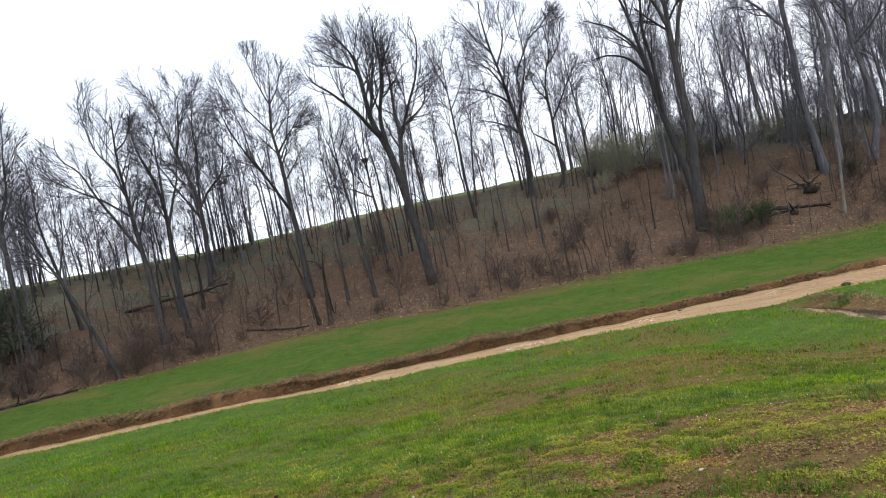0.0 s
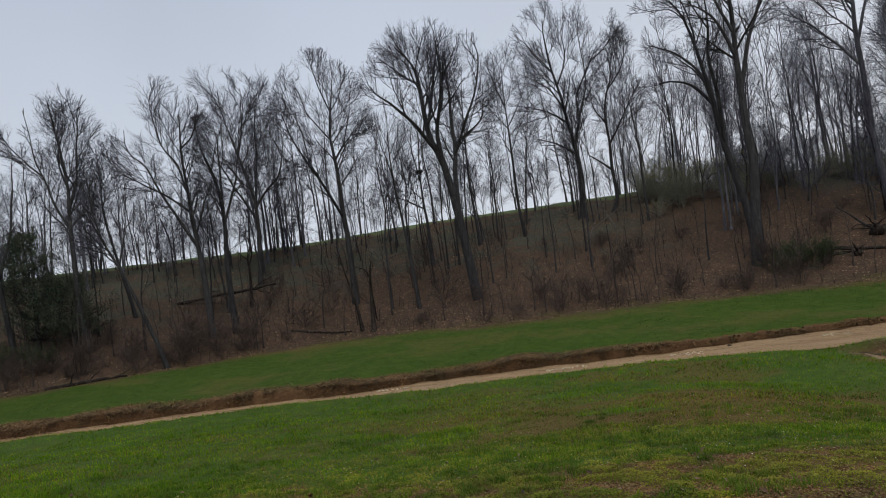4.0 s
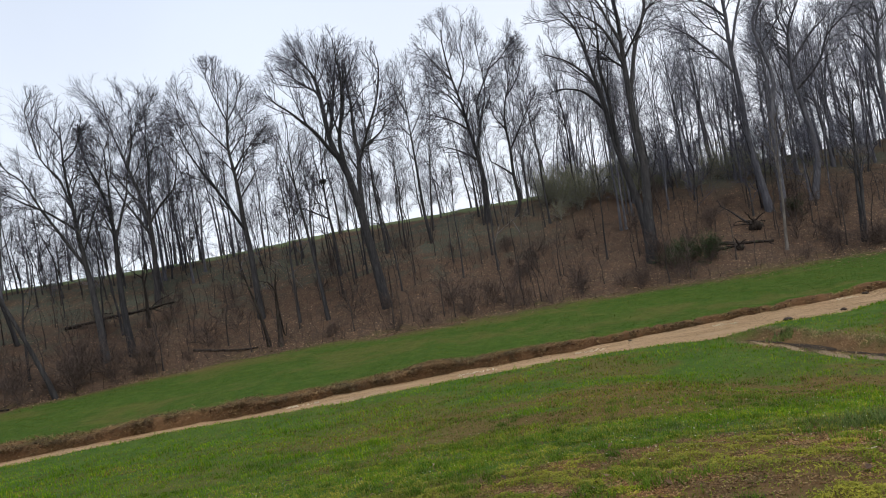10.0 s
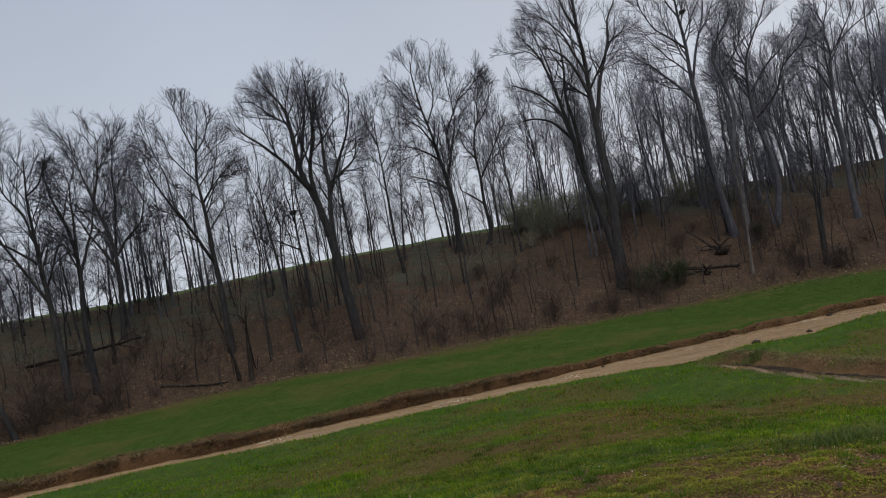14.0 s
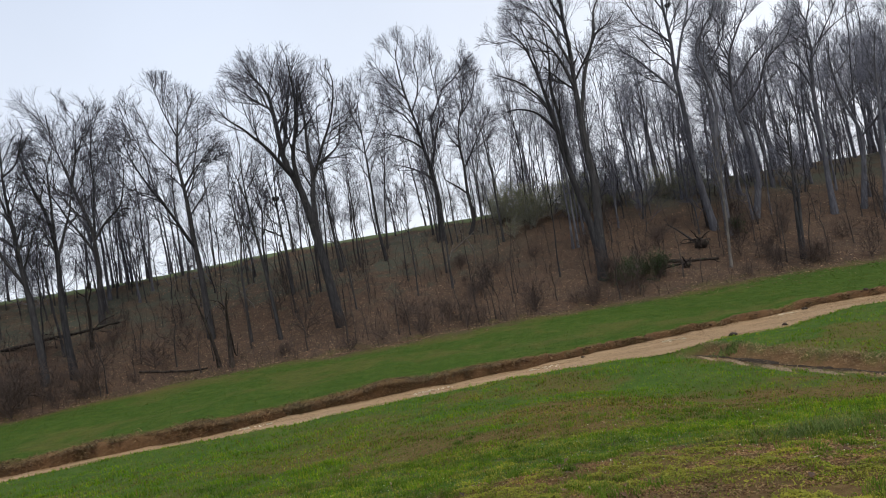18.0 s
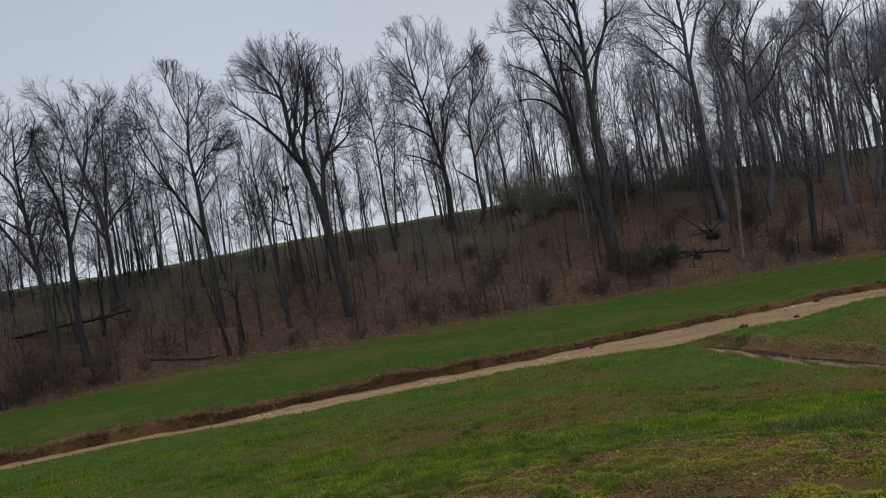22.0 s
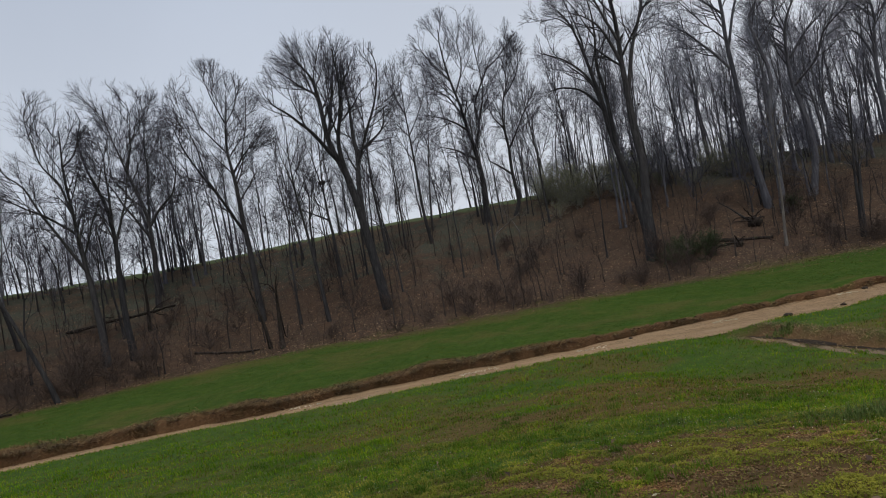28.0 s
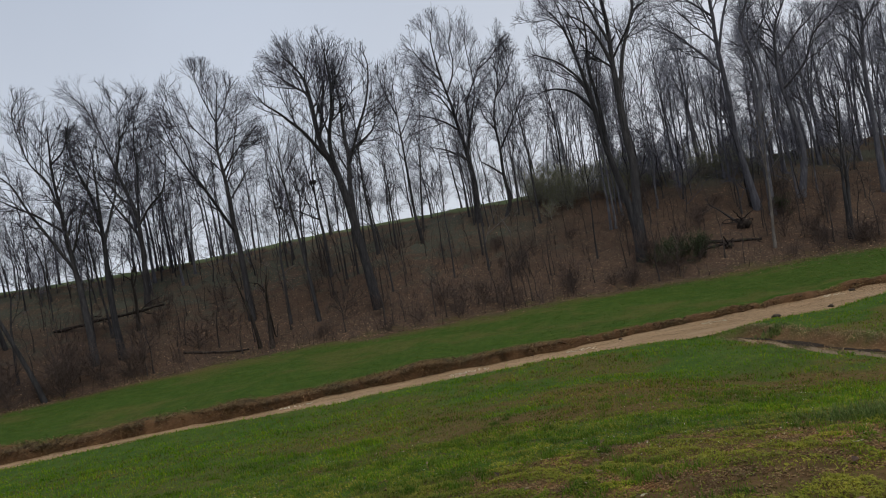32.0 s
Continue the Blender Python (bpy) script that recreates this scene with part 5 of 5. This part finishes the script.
    for name, chosen, mat, label in (("clump_grass", ~yellow, M_BLADE, "short green grass in small clumps"), ("mossy_grass", yellow, M_MOSS, "short yellow-green grass in small clumps")):
        N = int(chosen.sum())
        me = blade_mesh(name, rng, cx[chosen], cy[chosen], height(cx[chosen], cy[chosen]) - 0.004 + mound[k][chosen] * 0.5, rng.uniform(0.02, 0.055, N), rng.uniform(0.005, 0.009, N), rng.uniform(0.3, 1.4, N), mat)
        tagged(new(name, me), label, "grass", kind="stuff")
    # spiky tufts of green grass standing in the thin turf
    tx, ty = spread(rng, 1700, 3.0, 12.0)
    keep = (vnoise(tx * 0.9, ty * 0.9, 67) > 0.4) & (rng.random(len(tx)) > 0.6 * bare_soil(tx, ty))
    tx, ty = tx[keep], ty[keep]
    k = rng.integers(len(tx), size=34 * len(tx))
    x, y = tx[k] + rng.normal(size=len(k)) * 0.055, ty[k] + rng.normal(size=len(k)) * 0.055
    me = blade_mesh("lawn_tufts", rng, x, y, height(x, y) - 0.005, rng.uniform(0.04, 0.11, len(k)), np.full(len(k), 0.007), rng.uniform(0.3, 1.2, len(k)), M_TUFT)
    tagged(new("lawn_tufts", me), "spiky green tufts of grass in worn turf", "grass", kind="stuff")
    # pale flecks
    x, y = spread(rng, 4200, 6.5, 21.0)
    k = rng.random(len(x)) < vnoise(x * 0.5, y * 0.7, 64) ** 2 * 1.3
    x, y = x[k], y[k]
    at = np.column_stack([x, y, height(x, y) + 0.035])
    tagged(new("flecks", quads("flecks", *flakes(rng, at, 0.008, 1.0), M_FLOWER, False)), "small pale flower heads and bleached leaf bits", "flecks", kind="stuff")
    # tall tussocks
    for i, (cx, cy, N, h) in enumerate([(3.6, 7.0, 900, 0.19), (2.8, 7.4, 160, 0.11), (4.3, 6.6, 200, 0.12), (-0.8, 5.2, 160, 0.14), (-0.35, 5.0, 120, 0.12), (1.9, 8.2, 260, 0.12)]):
        px, py = cx + rng.normal(size=N) * 0.35, cy + rng.normal(size=N) * 0.2
        me = blade_mesh("tussock", rng, px, py, height(px, py) - 0.01, rng.uniform(0.5, 1.0, N) * h, rng.uniform(0.005, 0.009, N), rng.uniform(0.2, 0.9, N), M_TUSSOCK)
        tagged(new("tussock", me), "tussock of longer green grass in the lawn", "grass", "grass tussocks", kind="stuff")
    # the far strip and the hilltop meadow
    N = 78000
    x = rng.uniform(-34, 44, N)
    f, e = far_edge(x), wood_edge(x)
    y = f + 0.5 + (e - f) * rng.random(N)
    k = rng.random(N) > 0.75 * sstep(2.6, 0.2, e - y - 2.2 * (vnoise(x * 0.35, y * 0.5, 25) - 0.3))
    k &= rng.random(N) > 0.7 * sstep(0.5, 0.7, vnoise(x * 0.3, y * 0.6, 27) * 0.6 + vnoise(x * 1.3, y * 1.3, 23) * 0.25 + vnoise(x * 4, y * 4, 24) * 0.15)
    x, y = x[k], y[k]
    N = len(x)
    me = blade_mesh("strip_grass", rng, x, y, height(x, y) - 0.01, rng.uniform(0.03, 0.06, N), rng.uniform(0.012, 0.022, N), rng.uniform(0.8, 1.8, N), M_STRIP)
    tagged(new("strip_grass", me), "green grass strip between the creek and the wood", "grass", kind="stuff")


lawn()


def litter():
    rng = np.random.default_rng(71)
    N = 90000
    x = rng.uniform(-40, 44, N)
    e, c = wood_edge(x), crest(x)
    y = e - 2.4 + (c - e + 2) * rng.random(N) ** 1.3 * 0.98
    k = rng.random(N) < 0.05 + 0.95 * sstep(e - 2.0, e + 0.5, y + 1.2 * (vnoise(x * 0.7, y * 0.7, 72) - 0.5)) ** 2
    k &= (y < c - 1.6) & ((x < 12) | (rng.random(N) > sstep(0.55, 0.85, (y - e) / (c - e))))
    x, y = x[k], y[k]
    at = np.column_stack([x, y, height(x, y) + rng.uniform(0.005, 0.03, len(x))])
    tagged(new("leaf_litter", quads("leaf_litter", *flakes(rng, at, 0.052, 2.5, 0.36), M_LEAF, False)), "deep brown fallen leaves under the trees", "leaf litter", kind="stuff")
    x = rng.uniform(-34, 40, 9000)
    y = wood_edge(x) - np.abs(rng.normal(size=len(x))) * (0.8 + 1.5 * sstep(4, 16, x))
    k = (y > far_edge(x) + 0.8) & (rng.random(len(x)) < 0.2 + vnoise(x * 0.6, y * 0.8, 74))
    at = np.column_stack([x[k], y[k], height(x[k], y[k]) + 0.05])
    tagged(new("blown_leaves", quads("blown_leaves", *flakes(rng, at, 0.045, 1.5), M_LEAF, False)), "tan and brown leaves blown onto the grass strip", "leaves", kind="stuff")
    x, y = spread(rng, 160, 3.5, 16)
    at = np.column_stack([x, y, height(x, y) + 0.04])
    tagged(new("fallen_leaves", quads("fallen_leaves", *flakes(rng, at, 0.035, 0.5), M_LEAF, False)), "scattered dry brown leaves on the lawn", "leaves", kind="stuff")


litter()


def curled_leaf(x, y, size, turn):
    """A dry leaf, folded along its midrib and curled up at the ends, with its stalk."""
    u, v = np.meshgrid(np.linspace(-1, 1, 9), np.linspace(-1, 1, 5), indexing="ij")
    w = 0.42 * np.sqrt(np.clip(1 - u ** 2, 0, 1)) * (1 + 0.2 * np.sin(u * 9))
    V = np.stack([u * size, v * w * size, (0.35 * u ** 2 + 0.3 * np.abs(v) * w) * size], -1).reshape(-1, 3)
    i = np.arange(45).reshape(9, 5)
    root = tagged(base("dead_leaf", x, y, float(height(x, y)) + 0.02), "curled pale dead leaf lying on the lawn", "leaf")
    root.rotation_euler = (0.15, 0.1, radians(turn))
    part("blade", quads("blade", V, np.stack([i[:-1, :-1], i[1:, :-1], i[1:, 1:], i[:-1, 1:]], -1).reshape(-1, 4), M_PALELEAF), root)
    P = np.array([[[0.9 * size, 0, 0.3 * size], [1.3 * size, 0.05 * size, 0.2 * size], [1.7 * size, 0.2 * size, 0.05 * size]]])
    part("stalk", quads("stalk", *tubes(P, np.full((1, 3), 0.003), 5), M_PALELEAF), root)


curled_leaf(2.82, 5.68, 0.055, 150)
curled_leaf(3.35, 7.6, 0.04, 60)
curled_leaf(0.9, 5.1, 0.035, 20)
curled_leaf(-1.4, 5.6, 0.035, 100)


# ---- the side ditch ----
def side_ditch():
    rng = np.random.default_rng(81)
    s = np.linspace(0.04, 1.2, 90)
    y = 21.2 - 9.0 * s
    x = ditch_line(s)
    z = height(x, y) + 0.014
    half = 0.03 + 0.22 * vnoise(s * 31, 0 * s, 82) ** 1.6 + 0.08 * sstep(0.6, 0.9, s)
    v = np.stack([np.column_stack([x - half, y, z]), np.column_stack([x + half, y, z])], 1).reshape(-1, 3)
    i = np.arange(89)[:, None] * 2
    tagged(new("ditch_mud", quads("ditch_mud", v, i + [0, 1, 3, 2], M_TRICKLE)), "dark wet mud along the side ditch", "mud", kind="structure")
    N = 5200
    q = rng.uniform(-0.02, 0.95, N)
    py = 21.2 - 9.0 * q
    off = np.where(rng.random(N) < 0.66, 0.62 + rng.normal(size=N) * 0.2, -0.3 + rng.normal(size=N) * 0.12)
    px = ditch_line(q) + off
    me = blade_mesh("ditch_grass", rng, px, py, height(px, py) - 0.01, rng.uniform(0.03, 0.08, N), rng.uniform(0.008, 0.016, N), rng.uniform(1.2, 2.6, N), M_STRAW)
    tagged(new("ditch_grass", me), "matted dry grass along the side ditch", "dry grass", kind="stuff")
    for i, (cx, cy, h, N) in enumerate([(8.1, 20.0, 0.3, 260), (9.9, 14.0, 0.3, 420), (10.3, 13.2, 0.28, 300), (9.9, 15.0, 0.2, 200), (8.9, 14.2, 0.16, 200), (10.9, 12.4, 0.2, 160)]):
        px, py = cx + rng.normal(size=N) * 0.2, cy + rng.normal(size=N) * 0.16
        me = blade_mesh("weed_clump", rng, px, py, height(px, py) - 0.02, rng.uniform(0.4, 1.0, N) * h * 0.75, rng.uniform(0.014, 0.024, N), rng.uniform(0.4, 1.3, N), M_TUSSOCK)
        tagged(new("weed_clump", me), "green weed clump beside the ditch", "weed", "ditch weeds", kind="stuff")


side_ditch()


def sandbar(x, y, long, wide, seed):
    """A thin spread of pale sand that the ditch has washed out."""
    a, r = np.linspace(0, 2 * np.pi, 28, endpoint=False), np.linspace(0, 1, 6)
    edge = 0.35 + 1.1 * vnoise(np.cos(a) * 3.5 + 20 * seed, np.sin(a) * 3.5, 83)
    X = x + np.outer(r, np.cos(a) * edge * wide)
    Y = y + np.outer(r, np.sin(a) * edge * long)
    Z = height(X, Y) + 0.022 * (1 - r[:, None] ** 3) - 0.006
    i = np.arange(X.size).reshape(X.shape)
    j = np.roll(i, -1, axis=1)
    me = quads("sandbar", np.stack([X, Y, Z], -1).reshape(-1, 3), np.stack([i[:-1], j[:-1], j[1:], i[1:]], -1).reshape(-1, 4), M_SAND)
    tagged(new("sandbar", me), "pale washed-out sand beside the ditch", "sand", "ditch sandbars")


for i, (q, off, long, wide) in enumerate([(0.14, -0.3, 0.9, 0.09), (0.3, -0.33, 1.1, 0.12), (0.46, -0.4, 1.0, 0.2), (0.6, -0.42, 0.9, 0.22)]):
    sandbar(float(ditch_line(q)) + off, 21.2 - 9.0 * q, long, wide, 1 + 3 * i)


# ---- logs, nests ----
def log(x, y, long, radius, turn, label, tilt=0.0):
    rng = np.random.default_rng(int(abs(x * 100)))
    u = np.linspace(0, 1, 12)
    a = radians(turn)
    px, py = x + (u - 0.5) * long * math.cos(a), y + (u - 0.5) * long * math.sin(a)
    z = height(px, py) * 0.4 + np.linspace(height(px[0], py[0]), height(px[-1], py[-1]), 12) * 0.6 + radius * 0.6 + tilt * u
    P = np.column_stack([px - x, py - y, z - float(height(x, y))]) + rng.normal(size=(12, 3)) * 0.02
    R = radius * (1 - 0.45 * u) * (1 + 0.15 * rng.normal(size=12))
    root = tagged(base("log", x, y), label, "log")
    part("stem", quads("stem", *tubes(P[None], R[None], 10), M_LOG), root)
    k = grow(rng, P[None], R[None], 4, 0.25, 0.95, 55, lambda w, q: 0.25 * w, 5, 0.05, 0.5, 0.01, 0.2)
    for b, r in zip(*k):
        part("branch_stub", quads("branch_stub", *tubes(b[None], r[None], 5), M_LOG), root)


log(-23.0, 27.0, 3.4, 0.09, 34, "dark rotting log at the edge of the grass")
log(-14.6, 35.2, 3.4, 0.07, 6, "fallen mossy log along the wood's edge")
log(14.6, 38.9, 3.0, 0.12, -12, "dark fallen log under the trees")
log(13.2, 38.4, 2.2, 0.1, 20, "broken fallen log in the leaves")
log(-22.0, 38.5, 6.5, 0.11, 6, "long fallen trunk propped across the slope", 1.2)


def stump(x, y, size):
    root = tagged(base("stump", x, y), "dark uprooted stump among the fallen leaves", "stump")
    ob = part("root_mass", lump("root_mass", size, 470, M_LOG, 0.9), root)
    ob.location = (0, 0, size * 0.4)
    rng = np.random.default_rng(471)
    P = np.array([[[0, 0, size * 0.3], [0.05, 0, size * 1.2]]]) * np.array([1, 1, 1.0])
    k = grow(rng, P, np.full((1, 2), 0.12), 9, 0.1, 0.9, 75, lambda w, q: size * 2.2, 6, -0.05, 0.5, 0.02, 0.3)
    for q, r in zip(*k):
        part("root", quads("root", *tubes(q[None], r[None], 5), M_LOG), root)


stump(16.2, 41.0, 0.55)
stump(14.0, 38.1, 0.32)


def nest(x, y, z, size, label):
    rng = np.random.default_rng(int(abs(x) * 50))
    N = 260
    a = rng.normal(size=(N, 3))
    a /= np.linalg.norm(a, axis=1, keepdims=True)
    a *= size * (0.6 + 0.4 * rng.random(N))[:, None] * (1.25, 1.25, 0.5)
    d = np.cross(a, rng.normal(size=(N, 3)))
    d *= size * 0.55 / np.linalg.norm(d, axis=1, keepdims=True)
    P = np.stack([a - d, a * 1.06, a + d], 1)
    root = tagged(base("nest", x, y, z), label, "nest")
    part("twig_ball", quads("twig_ball", *tubes(P, np.full((N, 3), 0.011), 3), M_BARK), root, kind="stuff")
    part("leaf_lining", quads("leaf_lining", *flakes(rng, a * 0.8, size * 0.3), M_LEAF, False), root, kind="stuff")


nest(-9.9, 44.2, 8.5, 0.2, "dark twig nest in a slim tree")
nest(18.0, 43.6, 16.6, 0.16, "round leafy nest high in a tall tree")
